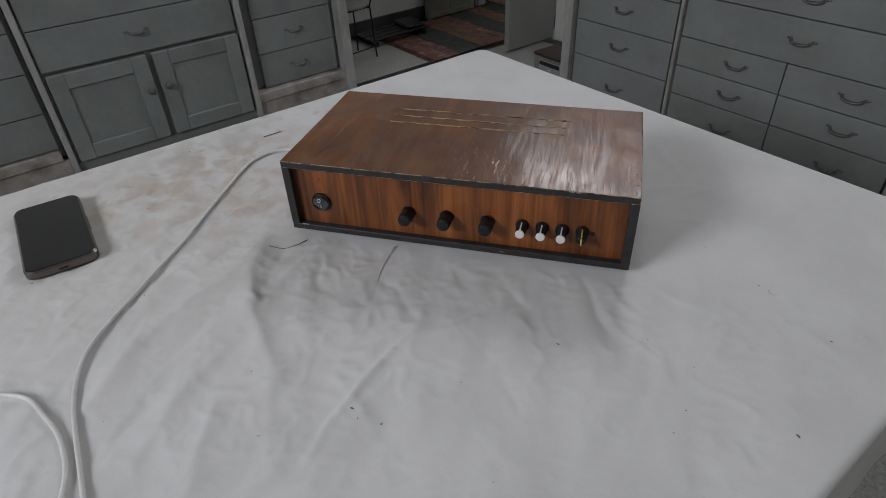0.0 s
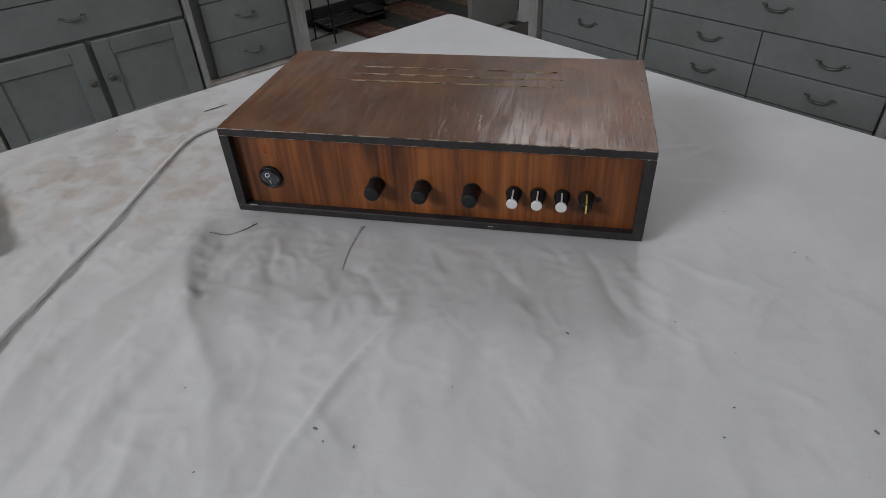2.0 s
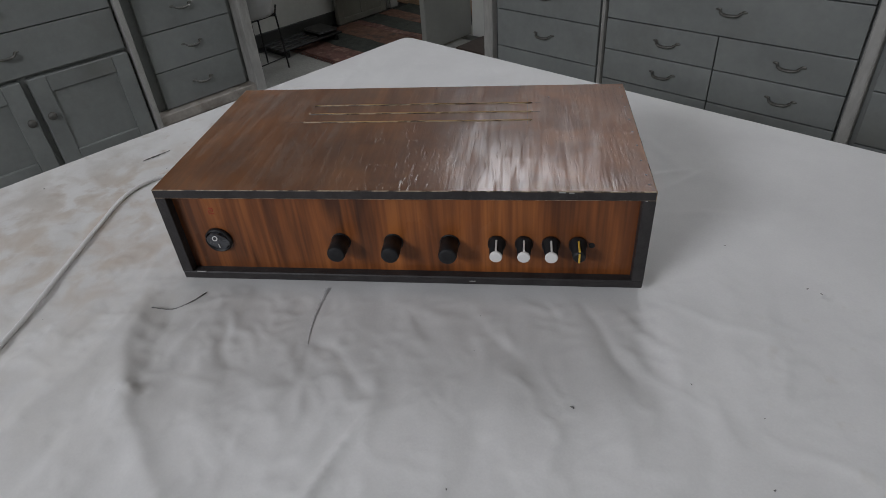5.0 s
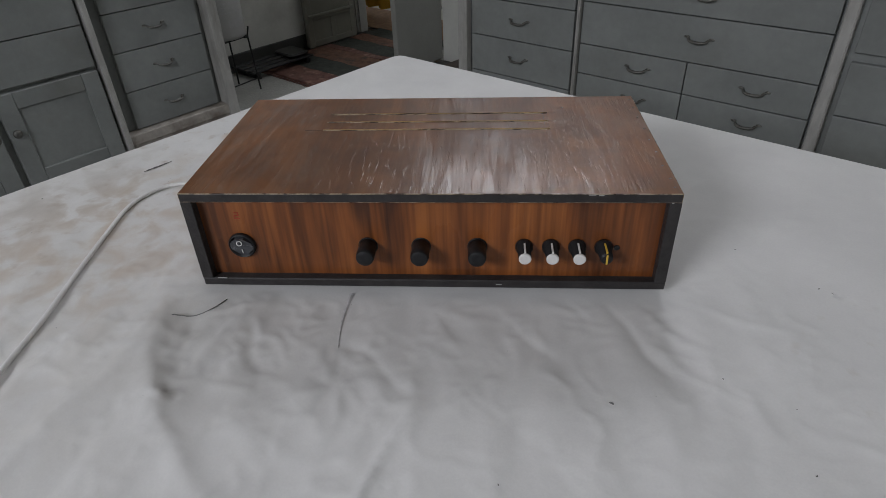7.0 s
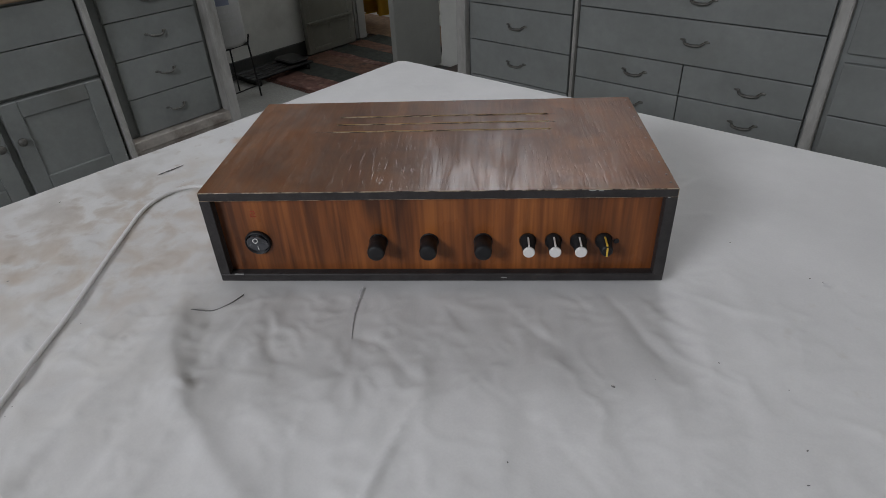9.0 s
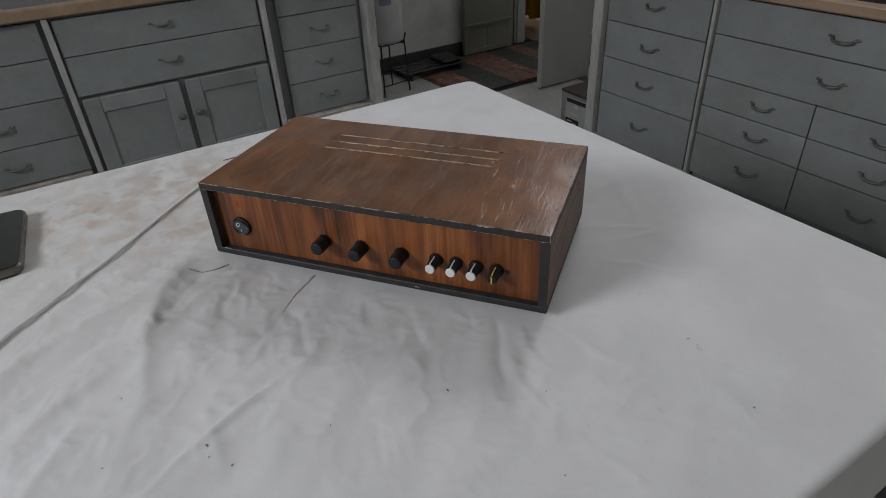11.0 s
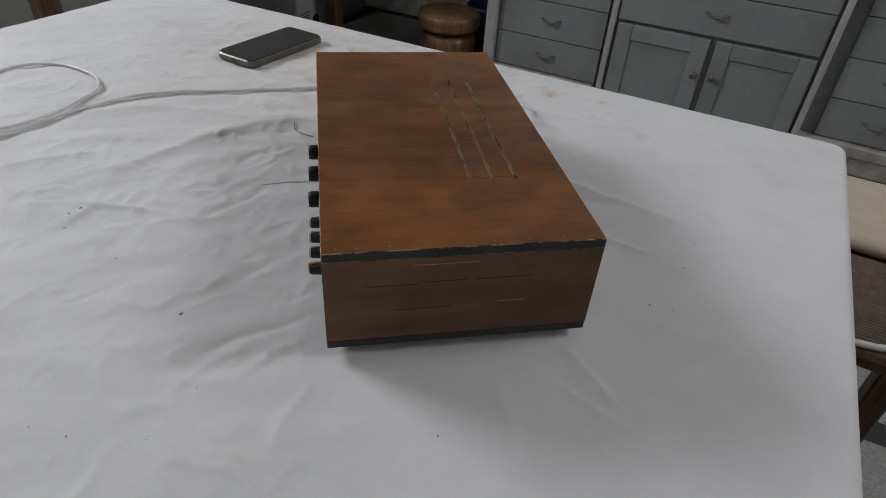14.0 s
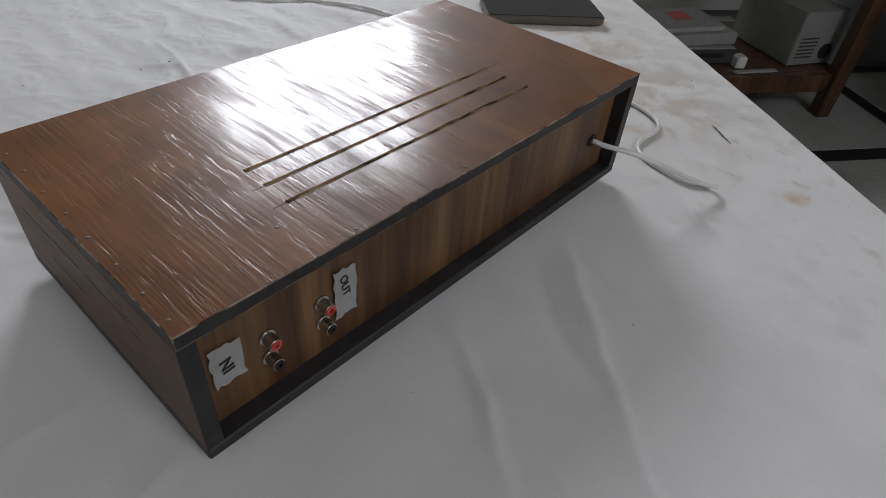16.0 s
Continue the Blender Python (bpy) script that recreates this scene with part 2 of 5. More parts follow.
PHONE_GLASS = mat("phone_glass", (0.016, 0.016, 0.018), 0.09, vary=0.2, scale=30, bump=0.01, spec=0.6)
PHONE_METAL = mat("phone_frame", (0.15, 0.135, 0.112), 0.3, 0.7, vary=0.1, scale=40, bump=0.03)
TEAK = veneer("brown_shelf_wood", (0.06, 0.03, 0.017), (0.1, 0.05, 0.028), (0.135, 0.07, 0.04), "z", 20, 120, coat=0.15)
SPOOL = veneer("turned_pine", (0.19, 0.1, 0.042), (0.27, 0.155, 0.068), (0.33, 0.2, 0.092), "z", 12, 80, coat=0.3, coat_rough=0.3)
VENEER_TOP = veneer("walnut_top", (0.124, 0.0435, 0.0100), (0.160, 0.0580, 0.0134), (0.188, 0.0710, 0.0168), "y", 11, 230, rough=0.5, coat=0.66, coat_rough=0.165, bump=0.27, bump_scale=520, blotch=0.2, streaks=0.28, patch=52, spec=0.18, dents=0.14, rough_span=(0.7, 1.45), mottle=0.24, pits=True, dash=0.045, patch_len=0.25, worn=(0.12, 0.35))
VENEER_SIDE = veneer("walnut_side", (0.125, 0.063, 0.032), (0.165, 0.085, 0.043), (0.2, 0.105, 0.054), "y", 16, 120, rough=0.55, coat=0.2, coat_rough=0.3, bump=0.3, bump_scale=160, streaks=0.3, spec=0.2, dash=0.07, mottle=0.14)
VENEER_FRONT = veneer("rosewood_front", (0.064, 0.020, 0.006), (0.20, 0.062, 0.0147), (0.275, 0.092, 0.0225), "z", 45, 240, rough=0.42, coat=0.22, coat_rough=0.3, bump=0.2, bump_scale=80, blotch=0.18, streaks=0.75, dash=0.07)
VENEER_BACK = veneer("rosewood_back", (0.075, 0.034, 0.014), (0.135, 0.068, 0.027), (0.2, 0.108, 0.045), "z", 34, 200, rough=0.5, coat=0.15, coat_rough=0.3, bump=0.25, bump_scale=80, blotch=0.2, dash=0.07)
# bright base with dark patches: paints the broken glints on the slot cheeks
RAW_WOOD = mat("raw_wood", (0.52, 0.33, 0.14), 0.35, vary=0.35, scale=60, stretch=(0.4, 1, 1), dirt=(0.04, 0.02, 0.01), dirt_scale=75, dirt_lo=0.51, dirt_hi=0.6)
# worn varnish, made pale to carry the edges' highlight as well
WORN_EDGE_GLINT = mat("worn_varnish_edge_glint", (0.35, 0.265, 0.18), 0.27, vary=0.3, scale=60, dirt=(0.04, 0.024, 0.015), dirt_scale=70, dirt_lo=0.46, dirt_hi=0.56)
CREAM = mat("cream_cushion", (0.56, 0.47, 0.35), 0.75, vary=0.08, scale=20, fine=300, bump=0.3, bump_scale=250)
CANE = mat("brown_cane", (0.13, 0.085, 0.055), 0.55, vary=0.3, scale=60, fine=200, bump=0.4)
PALE_METAL = mat("grey_case_metal", (0.33, 0.34, 0.32), 0.4, 0.2, vary=0.12, scale=12, bump=0.06)
OLIVE_METAL = mat("olive_grey_case", (0.2, 0.21, 0.18), 0.45, vary=0.15, scale=10, bump=0.05)
DARK_METAL = mat("dark_case", (0.05, 0.052, 0.05), 0.4, vary=0.2, scale=12, bump=0.05)
WIRE = mat("black_wire", (0.012, 0.012, 0.012), 0.4, vary=0.2)
CARTON = mat("tan_board", (0.34, 0.23, 0.14), 0.8, vary=0.15, scale=18)
BOX_PAINT = mat("grey_tin", (0.22, 0.215, 0.195), 0.5, vary=0.15, scale=20, dirt=(0.15, 0.1, 0.07), dirt_scale=14)
BROWN_TIN = mat("brown_lid", (0.04, 0.024, 0.017), 0.45, vary=0.25, scale=20)
BLUE = mat("dark_blue_plastic", (0.02, 0.028, 0.06), 0.45, vary=0.15, scale=16)
YELLOW = mat("yellow_cloth", (0.6, 0.36, 0.03), 0.85, vary=0.15, scale=9, stretch=(1, 1, 0.2))
DOOR_DARK = mat("door_olive_paint", (0.2, 0.198, 0.165), 0.5, vary=0.12, scale=4, bump=0.15, dirt=(0.13, 0.12, 0.1), dirt_scale=3, dirt_lo=0.5, dirt_hi=0.8)
DOOR_PAINT = mat("door_grey_paint", (0.32, 0.32, 0.295), 0.5, vary=0.1, scale=3, bump=0.15, dirt=(0.23, 0.22, 0.19), dirt_scale=2.5, dirt_lo=0.55, dirt_hi=0.8)
RUG_RED = mat("rug_red", (0.15, 0.07, 0.055), 0.95, vary=0.4, scale=25, fine=160, bump=1.0, bump_scale=160, dirt=(0.33, 0.2, 0.15), dirt_scale=18)
RUG_DARK = mat("rug_dark", (0.042, 0.048, 0.04), 0.95, vary=0.4, scale=25, fine=160, bump=1.0, bump_scale=160)
RUG_BROWN = mat("rug_brown", (0.17, 0.085, 0.055), 0.95, vary=0.5, scale=22, fine=160, bump=1.0, bump_scale=160, dirt=(0.06, 0.05, 0.04), dirt_scale=14)
TERRAZZO = mat("terrazzo", (0.36, 0.36, 0.335), 0.4, vary=0.3, scale=90, fine=260, bump=0.05, dirt=(0.24, 0.235, 0.21), dirt_scale=5, dirt_lo=0.5, dirt_hi=0.8, per_object=0.06)
MAT_BROWN = mat("brown_coir", (0.2, 0.125, 0.075), 0.95, vary=0.3, scale=40, fine=200, bump=0.8, bump_scale=180)
CRUMB = mat("dark_crumb", (0.17, 0.165, 0.16), 0.8, vary=0.3, scale=200)
PRINT_BLUE = mat("blue_print", (0.2, 0.22, 0.3), 0.6, vary=0.1)
PRINT_GREY = mat("grey_print", (0.48, 0.48, 0.48), 0.6, vary=0.1)
GLASS = bpy.data.materials.new("window_glass")
GLASS.use_nodes = True
GLASS.node_tree.nodes["Principled BSDF"].inputs["Transmission Weight"].default_value = 1.0
GLASS.node_tree.nodes["Principled BSDF"].inputs["Roughness"].default_value = 0.02
GLASS.node_tree.nodes["Principled BSDF"].inputs["IOR"].default_value = 1.45


def cloth_material(spots):
    """Off-white cotton with brown food stains, and one dimple's shade, round the given places and a fine weave."""
    m = mat("white_cotton", (0.71, 0.70, 0.69), 0.66, vary=0.07, scale=9, fine=500, bump=0.08, bump_scale=600, spec=0.38)
    n, l = m.node_tree.nodes, m.node_tree.links
    b = n["Principled BSDF"]
    b.inputs["Sheen Weight"].default_value = 0.2
    col = b.inputs["Base Color"].links[0].from_socket
    tc = n.new("ShaderNodeTexCoord")
    blot = n.new("ShaderNodeTexNoise")
    blot.inputs["Scale"].default_value, blot.inputs["Detail"].default_value, blot.inputs["Distortion"].default_value = 30, 9, 0.4
    l.new(tc.outputs["Object"], blot.inputs["Vector"])
    flat = n.new("ShaderNodeVectorMath")
    flat.operation = "MULTIPLY"
    flat.inputs[1].default_value = (1, 1, 0)
    l.new(tc.outputs["Object"], flat.inputs[0])
    fleck = n.new("ShaderNodeTexNoise")
    fleck.inputs["Scale"].default_value, fleck.inputs["Detail"].default_value, fleck.inputs["Distortion"].default_value = 55, 6, 0.0
    l.new(tc.outputs["Object"], fleck.inputs["Vector"])
    for x, y, radius, strength, tint, lo in spots:
        d = n.new("ShaderNodeVectorMath")
        d.operation = "DISTANCE"
        d.inputs[1].default_value = (x, y, 0)
        l.new(flat.outputs[0], d.inputs[0])
        fall = n.new("ShaderNodeMapRange")
        fall.interpolation_type = "SMOOTHSTEP"
        fall.inputs["From Min"].default_value, fall.inputs["From Max"].default_value = radius * 0.15, radius
        fall.inputs["To Min"].default_value, fall.inputs["To Max"].default_value = 1, 0
        l.new(d.outputs["Value"], fall.inputs["Value"])
        pat = n.new("ShaderNodeMapRange")
        pat.inputs["From Min"].default_value, pat.inputs["From Max"].default_value = lo, lo + (0.16 if lo > 0.55 else 0.36)
        l.new((fleck if lo > 0.55 else blot).outputs["Fac"], pat.inputs["Value"])
        mu = n.new("ShaderNodeMath")
        mu.operation = "MULTIPLY"
        l.new(fall.outputs[0], mu.inputs[0])
        l.new(pat.outputs[0], mu.inputs[1])
        mu2 = n.new("ShaderNodeMath")
        mu2.operation = "MULTIPLY"
        mu2.inputs[1].default_value = strength
        l.new(mu.outputs[0], mu2.inputs[0])
        x2 = n.new("ShaderNodeMixRGB")
        l.new(mu2.outputs[0], x2.inputs[0])
        l.new(col, x2.inputs[1])
        x2.inputs[2].default_value = (*tint, 1)
        col = x2.outputs[0]
    l.new(col, b.inputs["Base Color"])
    # soft creases too small for the mesh
    weave = b.inputs["Normal"].links[0].from_node
    cre = n.new("ShaderNodeTexNoise")
    cre.noise_type = "RIDGED_MULTIFRACTAL"
    cre.inputs["Scale"].default_value, cre.inputs["Detail"].default_value, cre.inputs["Distortion"].default_value = 17, 3, 0.5
    l.new(tc.outputs["Object"], cre.inputs["Vector"])
    bp = n.new("ShaderNodeBump")
    bp.inputs["Strength"].default_value, bp.inputs["Distance"].default_value = 0.16, 0.004
    l.new(cre.outputs["Fac"], bp.inputs["Height"])
    l.new(bp.outputs[0], weave.inputs["Normal"])
    return m


# ---------------------------------------------------------------- mesh helpers


def put_mesh(name, bm, material, smooth=False):
    me = bpy.data.meshes.new(name)
    bm.normal_update()
    bm.to_mesh(me)
    bm.free()
    me.materials.append(material)
    if smooth:
        me.shade_smooth()
    return me


def part(name, bm, material, parent=None, label="", smooth=False, loc=(0, 0, 0), rot=(0, 0, 0)):
    """Links a bmesh (or a ready mesh) as one mesh object, under a thing or a part where one is given."""
    me = put_mesh(name, bm, material, smooth) if isinstance(bm, bmesh.types.BMesh) else bm
    ob = new(name, me)
    if parent is not None:
        ob.parent = parent
    ob.location = loc
    ob.rotation_euler = [radians(a) for a in rot]
    if label:
        ob["label"] = label
    return ob


def thing(name, m, label, category, group="", kind=""):
    ob = new(name)
    ob.empty_display_size = 0.05
    ob.matrix_basis = m
    return tagged(ob, label, category, group, kind)


def box(x0, y0, z0, x1, y1, z1, bevel=0.0, bm=None, segs=1):
    """A box between two corners, with bevelled edges, added to bm."""
    own = bmesh.new()
    bmesh.ops.create_cube(own, size=1.0)
    bmesh.ops.scale(own, vec=(x1 - x0, y1 - y0, z1 - z0), verts=own.verts)
    bmesh.ops.translate(own, vec=((x0 + x1) / 2, (y0 + y1) / 2, (z0 + z1) / 2), verts=own.verts)
    if bevel:
        bmesh.ops.bevel(own, geom=own.edges[:], offset=bevel, segments=segs, affect="EDGES", profile=0.5)
    if bm is None:
        return own
    me = bpy.data.meshes.new("tmp")
    own.to_mesh(me)
    own.free()
    bm.from_mesh(me)
    bpy.data.meshes.remove(me)
    return bm


def lathe(profile, segs=24, bm=None, axis="z", centre=(0, 0, 0)):
    """Turns (radius, height) pairs round an axis."""
    bm = bm or bmesh.new()
    rings = []
    for r, h in profile:
        ring = []
        for i in range(segs):
            a = 2 * math.pi * i / segs
            p = (r * math.cos(a), r * math.sin(a), h)
            if axis == "y":
                p = (p[0], h, p[1])
            elif axis == "x":
                p = (h, p[0], p[1])
            ring.append(bm.verts.new(Vector(p) + Vector(centre)))
        rings.append(ring)
    for a, b in zip(rings, rings[1:]):
        for i in range(segs):
            bm.faces.new((a[i], a[(i + 1) % segs], b[(i + 1) % segs], b[i]))
    bm.faces.new(rings[0][::-1])
    bm.faces.new(rings[-1])
    bmesh.ops.recalc_face_normals(bm, faces=bm.faces)
    return bm


def tube(points, radius, segs=8, bm=None, closed=False):
    """A round tube along points, its ends capped."""
    bm = bm or bmesh.new()
    pts = [Vector(p) for p in points]
    rings, up = [], Vector((0, 0, 1))
    for i, p in enumerate(pts):
        a, b = pts[max(0, i - 1)], pts[min(len(pts) - 1, i + 1)]
        d = (b - a).normalized()
        side = d.cross(up)
        if side.length < 1e-3:
            side = d.cross(Vector((1, 0, 0)))
        side.normalize()
        over = side.cross(d)
        r = radius[i] if isinstance(radius, (list, tuple)) else radius
        rings.append([bm.verts.new(p + side * r * math.cos(2 * math.pi * k / segs) + over * r * math.sin(2 * math.pi * k / segs)) for k in range(segs)])
    for a, b in zip(rings, rings[1:]):
        for i in range(segs):
            bm.faces.new((a[i], a[(i + 1) % segs], b[(i + 1) % segs], b[i]))
    bm.faces.new(rings[0][::-1])
    bm.faces.new(rings[-1])
    bmesh.ops.recalc_face_normals(bm, faces=bm.faces)
    return bm


def smooth_path(points, steps=6):
    """Catmull-Rom through the points."""
    p = [Vector(q) for q in points]
    p = [p[0] * 2 - p[1]] + p + [p[-1] * 2 - p[-2]]
    out = []
    for i in range(1, len(p) - 2):
        for k in range(steps):
            t = k / steps
            a, b, c, d = p[i - 1], p[i], p[i + 1], p[i + 2]
            out.append(0.5 * (2 * b + (c - a) * t + (2 * a - 5 * b + 4 * c - d) * t * t + (3 * b - a - 3 * c + d) * t ** 3))
    return out + [p[-2]]


def letters(text, size, material, parent, loc, rot, depth=0.0002, name="lettering"):
    data = bpy.data.curves.new(name, "FONT")
    data.body, data.size, data.extrude = text, size, depth
    data.align_x, data.align_y = "CENTER", "CENTER"
    tmp = new(name, data)
    me = bpy.data.meshes.new_from_object(tmp.evaluated_get(bpy.context.evaluated_depsgraph_get()))
    bpy.data.objects.remove(tmp)
    me.materials.clear()
    me.materials.append(material)
    ob = new(name, me)
    ob.parent = parent
    ob.matrix_basis = Matrix.Translation(loc) @ rot.to_matrix().to_4x4()
    return ob


# ---------------------------------------------------------------- the room
LEFT, FAR, RIGHT, BACK, HIGH = -2.45, 2.05, 2.60, -3.00, 3.70
THICK = 0.15
DOOR_X0, DOOR_X1, DOOR_TOP = -2.42, -1.58, 2.0

floor = tagged(part("floor", box(LEFT - 1.6, BACK - THICK, -0.12, RIGHT + THICK, FAR + 2.6, -0.002), STRIP),
               "black floor strips between pale terrazzo tiles", "floor", kind="structure")
tagged(part("ceiling", box(LEFT - THICK, BACK - THICK, HIGH, RIGHT + THICK, FAR + THICK, HIGH + 0.12), CEIL), "plain white plastered ceiling", "ceiling", kind="structure")
bm = box(LEFT - THICK, BACK - THICK, 0, LEFT, FAR + 0.06, HIGH)
tagged(part("wall_left", bm, WALL), "off-white limewashed plaster wall", "wall", kind="structure")
tagged(part("wall_right", box(RIGHT, BACK - THICK, 0, RIGHT + THICK, FAR + THICK, HIGH), WALL), "off-white limewashed plaster wall", "wall", kind="structure")
WX0, WX1, WZ0, WZ1 = -1.73, -0.35, 2.42, 3.62          # high window opening, partly over the door
bm = box(LEFT, FAR, 0, DOOR_X0, FAR + 0.06, HIGH)
box(DOOR_X0, FAR, DOOR_TOP, WX0, FAR + THICK, HIGH, bm=bm)
box(WX0, FAR, DOOR_TOP, DOOR_X1, FAR + THICK, WZ0, bm=bm)
box(DOOR_X1, FAR, 0, WX1, FAR + THICK, WZ0, bm=bm)
box(WX0, FAR, WZ1, WX1, FAR + THICK, HIGH, bm=bm)
box(WX1, FAR, 0, RIGHT, FAR + THICK, HIGH, bm=bm)
tagged(part("wall_far", bm, WALL), "off-white plaster wall with a double door opening", "wall", kind="structure")
BX0, BX1, BZ0, BZ1 = -0.1, 1.0, 1.45, 2.55
bm = box(LEFT, BACK - THICK, 0, BX0, BACK, HIGH)
box(BX1, BACK - THICK, 0, RIGHT, BACK, HIGH, bm=bm)
box(BX0, BACK - THICK, 0, BX1, BACK, BZ0, bm=bm)
box(BX0, BACK - THICK, BZ1, BX1, BACK, HIGH, bm=bm)
tagged(part("wall_back", bm, WALL), "off-white plaster wall with one window", "wall", kind="structure")


def window(name, x0, x1, z0, z1, y, panes):
    w = thing(name, pose(0, y, 0), "painted wooden window with clear panes", "window", kind="structure")
    bm = bmesh.new()
    for a, b, c, d in ((x0, z0, x1, z0 + 0.05), (x0, z1 - 0.05, x1, z1), (x0, z0 + 0.05, x0 + 0.05, z1 - 0.05), (x1 - 0.05, z0 + 0.05, x1, z1 - 0.05)):
        box(a, -0.03, b, c, 0.03, d, bm=bm)
    f = part("window_frame", bm, DOOR_PAINT, w)
    step = (x1 - x0 - 0.1) / panes
    for i in range(panes):
        a = x0 + 0.05 + i * step
        if i:
            part("glazing_bar", box(a - 0.012, -0.02, z0 + 0.05, a + 0.012, 0.02, z1 - 0.05, 0.003), DOOR_PAINT, w)
        g = part("pane", box(a + 0.013, -0.003, z0 + 0.052, a + step - 0.013, 0.003, z1 - 0.052), GLASS, w)
        g.visible_shadow = False
    part("window_sill", box(x0 - 0.03, -0.05, z0 - 0.03, x1 + 0.03, 0.06, z0 - 0.001, 0.004), LEDGE, w)


window("window_1", BX0, BX1, BZ0, BZ1, BACK - 0.1, 3)
window("window_2", WX0, WX1, WZ0, WZ1, FAR + 0.1, 2)
# unseen window assumed in the next room, to go with its lamp
window("window_added", -3.1, -2.1, 1.1, 2.1, FAR + 2.55, 2)

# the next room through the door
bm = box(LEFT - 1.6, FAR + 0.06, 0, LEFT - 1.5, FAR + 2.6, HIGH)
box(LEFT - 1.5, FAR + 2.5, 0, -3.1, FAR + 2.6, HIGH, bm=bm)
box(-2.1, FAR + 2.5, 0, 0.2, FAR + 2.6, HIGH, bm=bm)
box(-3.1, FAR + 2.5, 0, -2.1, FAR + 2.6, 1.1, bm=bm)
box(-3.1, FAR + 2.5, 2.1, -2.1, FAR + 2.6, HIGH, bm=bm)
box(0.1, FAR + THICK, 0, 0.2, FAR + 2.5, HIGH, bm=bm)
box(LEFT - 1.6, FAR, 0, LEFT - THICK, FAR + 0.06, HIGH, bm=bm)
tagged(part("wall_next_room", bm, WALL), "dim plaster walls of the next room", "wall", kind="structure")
tagged(part("ceiling_next_room", box(LEFT - 1.6, FAR + 0.06, HIGH + 0.005, 0.2, FAR + 2.6, HIGH + 0.1), CEIL), "plain ceiling of the next room", "ceiling", kind="structure")
tagged(part("baseboard", box(LEFT, 0.66, 0, LEFT + 0.012, FAR, 0.08, 0.003), SKIRT), "dark painted skirting along the wall", "baseboard", kind="structure")
tagged(part("baseboard", box(DOOR_X1 + 0.05, FAR - 0.012, 0, RIGHT, FAR, 0.08, 0.003), SKIRT), "dark painted skirting along the wall", "baseboard", kind="structure")


tagged(part("wall_nib", box(-1.558, 1.90, 0, -0.862, FAR - 0.0005, 2.03, 0.004), WALL), "white plastered wall nib beside the door", "wall", kind="structure")
tagged(part("trim", box(DOOR_X0, FAR - 0.001, 0, DOOR_X0 + 0.012, FAR + 0.063, DOOR_TOP - 0.001, 0.002), DOOR_PAINT), "grey painted door lining", "trim", kind="structure")


def door_leaf(name, m, width, height, label, panelled):
    """Local x along the leaf from the hinge, y its thickness."""
    d = thing(name, m, label, "door", kind="structure")
    if panelled:
        bm = bmesh.new()
        s, mid = 0.045, width * 0.48
        for x0, z0, x1, z1 in ((0, 0.01, s, height), (width - s, 0.01, width, height), (s, 0.01, width - s, 0.045), (s, height - 0.1, width - s, height), (s, 0.165, width - s, 0.2), (s, 1.0, width - s, 1.1), (mid - 0.02, 0.045, mid + 0.02, 0.165)):
            box(x0, 0, z0, x1, 0.035, z1, 0.003, bm=bm)
        part("door_frame", bm, DOOR_DARK, d)
        for x0, x1, z0, z1 in ((s, mid - 0.02, 0.045, 0.165), (mid + 0.02, width - s, 0.045, 0.165), (s, width - s, 0.2, 1.0), (s, width - s, 1.1, height - 0.1)):
            part("panel", box(x0 - 0.003, 0.006, z0 - 0.003, x1 + 0.003, 0.03, z1 + 0.003, 0.004), DOOR_DARK, d)
        part("rail_moulding", box(0.02, 0.0355, 0.188, width - 0.01, 0.05, 0.203, 0.003), DOOR_DARK, d)
    else:
        part("slab", box(0, 0, 0.01, width, 0.035, height, 0.004), DOOR_PAINT, d)
        part("edge_batten", box(0, -0.008, 0.01, 0.03, -0.0005, height, 0.003), DOOR_PAINT, d)
    part("door_handle", tube([(width - 0.05, 0.036, 1.0), (width - 0.05, 0.07, 1.0), (width - 0.05, 0.07, 1.12), (width - 0.05, 0.036, 1.12)], 0.008), STEEL, d)
    return d


door_leaf("door_1", pose(-2.40, 1.975, 0, 0, 0, -90), 0.39, 1.98, "open grey panelled door leaf against the wall", True)
door_leaf("door_2", pose(-1.60, 1.905, 0, 0, 0, -90), 0.36, 1.98, "open plain grey door leaf beside the rug", False)
bm = box(DOOR_X0 - 0.05, FAR - 0.02, 0, DOOR_X0 - 0.001, FAR - 0.001, DOOR_TOP + 0.05, 0.003)
box(DOOR_X1 + 0.001, FAR - 0.02, 0, DOOR_X1 + 0.05, FAR - 0.001, DOOR_TOP + 0.05, 0.003, bm=bm)
box(DOOR_X0, FAR - 0.02, DOOR_TOP, DOOR_X1, FAR - 0.001, DOOR_TOP + 0.05, 0.003, bm=bm)
tagged(part("trim", bm, DOOR_PAINT), "grey painted door casing", "trim", kind="structure")

# ---------------------------------------------------------------- cabinets
# a bow handle with flattened ends, and a round knob, each one mesh that all fronts share
bm = tube(smooth_path([(-0.047, -0.002, 0.005), (-0.037, -0.010, 0.003), (-0.029, -0.020, -0.005), (0, -0.024, -0.009), (0.029, -0.020, -0.005), (0.037, -0.010, 0.003), (0.047, -0.002, 0.005)], 3),
          [0.004] * 4 + [0.0055] * 3 + [0.0072] * 5 + [0.0055] * 3 + [0.004] * 4, 8)
for s in (-1, 1):
    # leaf-shaped foot of the bow
    vs = bmesh.ops.create_icosphere(bm, subdivisions=2, radius=0.0085)["verts"]
    bmesh.ops.scale(bm, vec=(1.35, 0.35, 0.75), verts=vs)
    bmesh.ops.translate(bm, vec=(s * 0.046, -0.0022, 0.006), verts=vs)
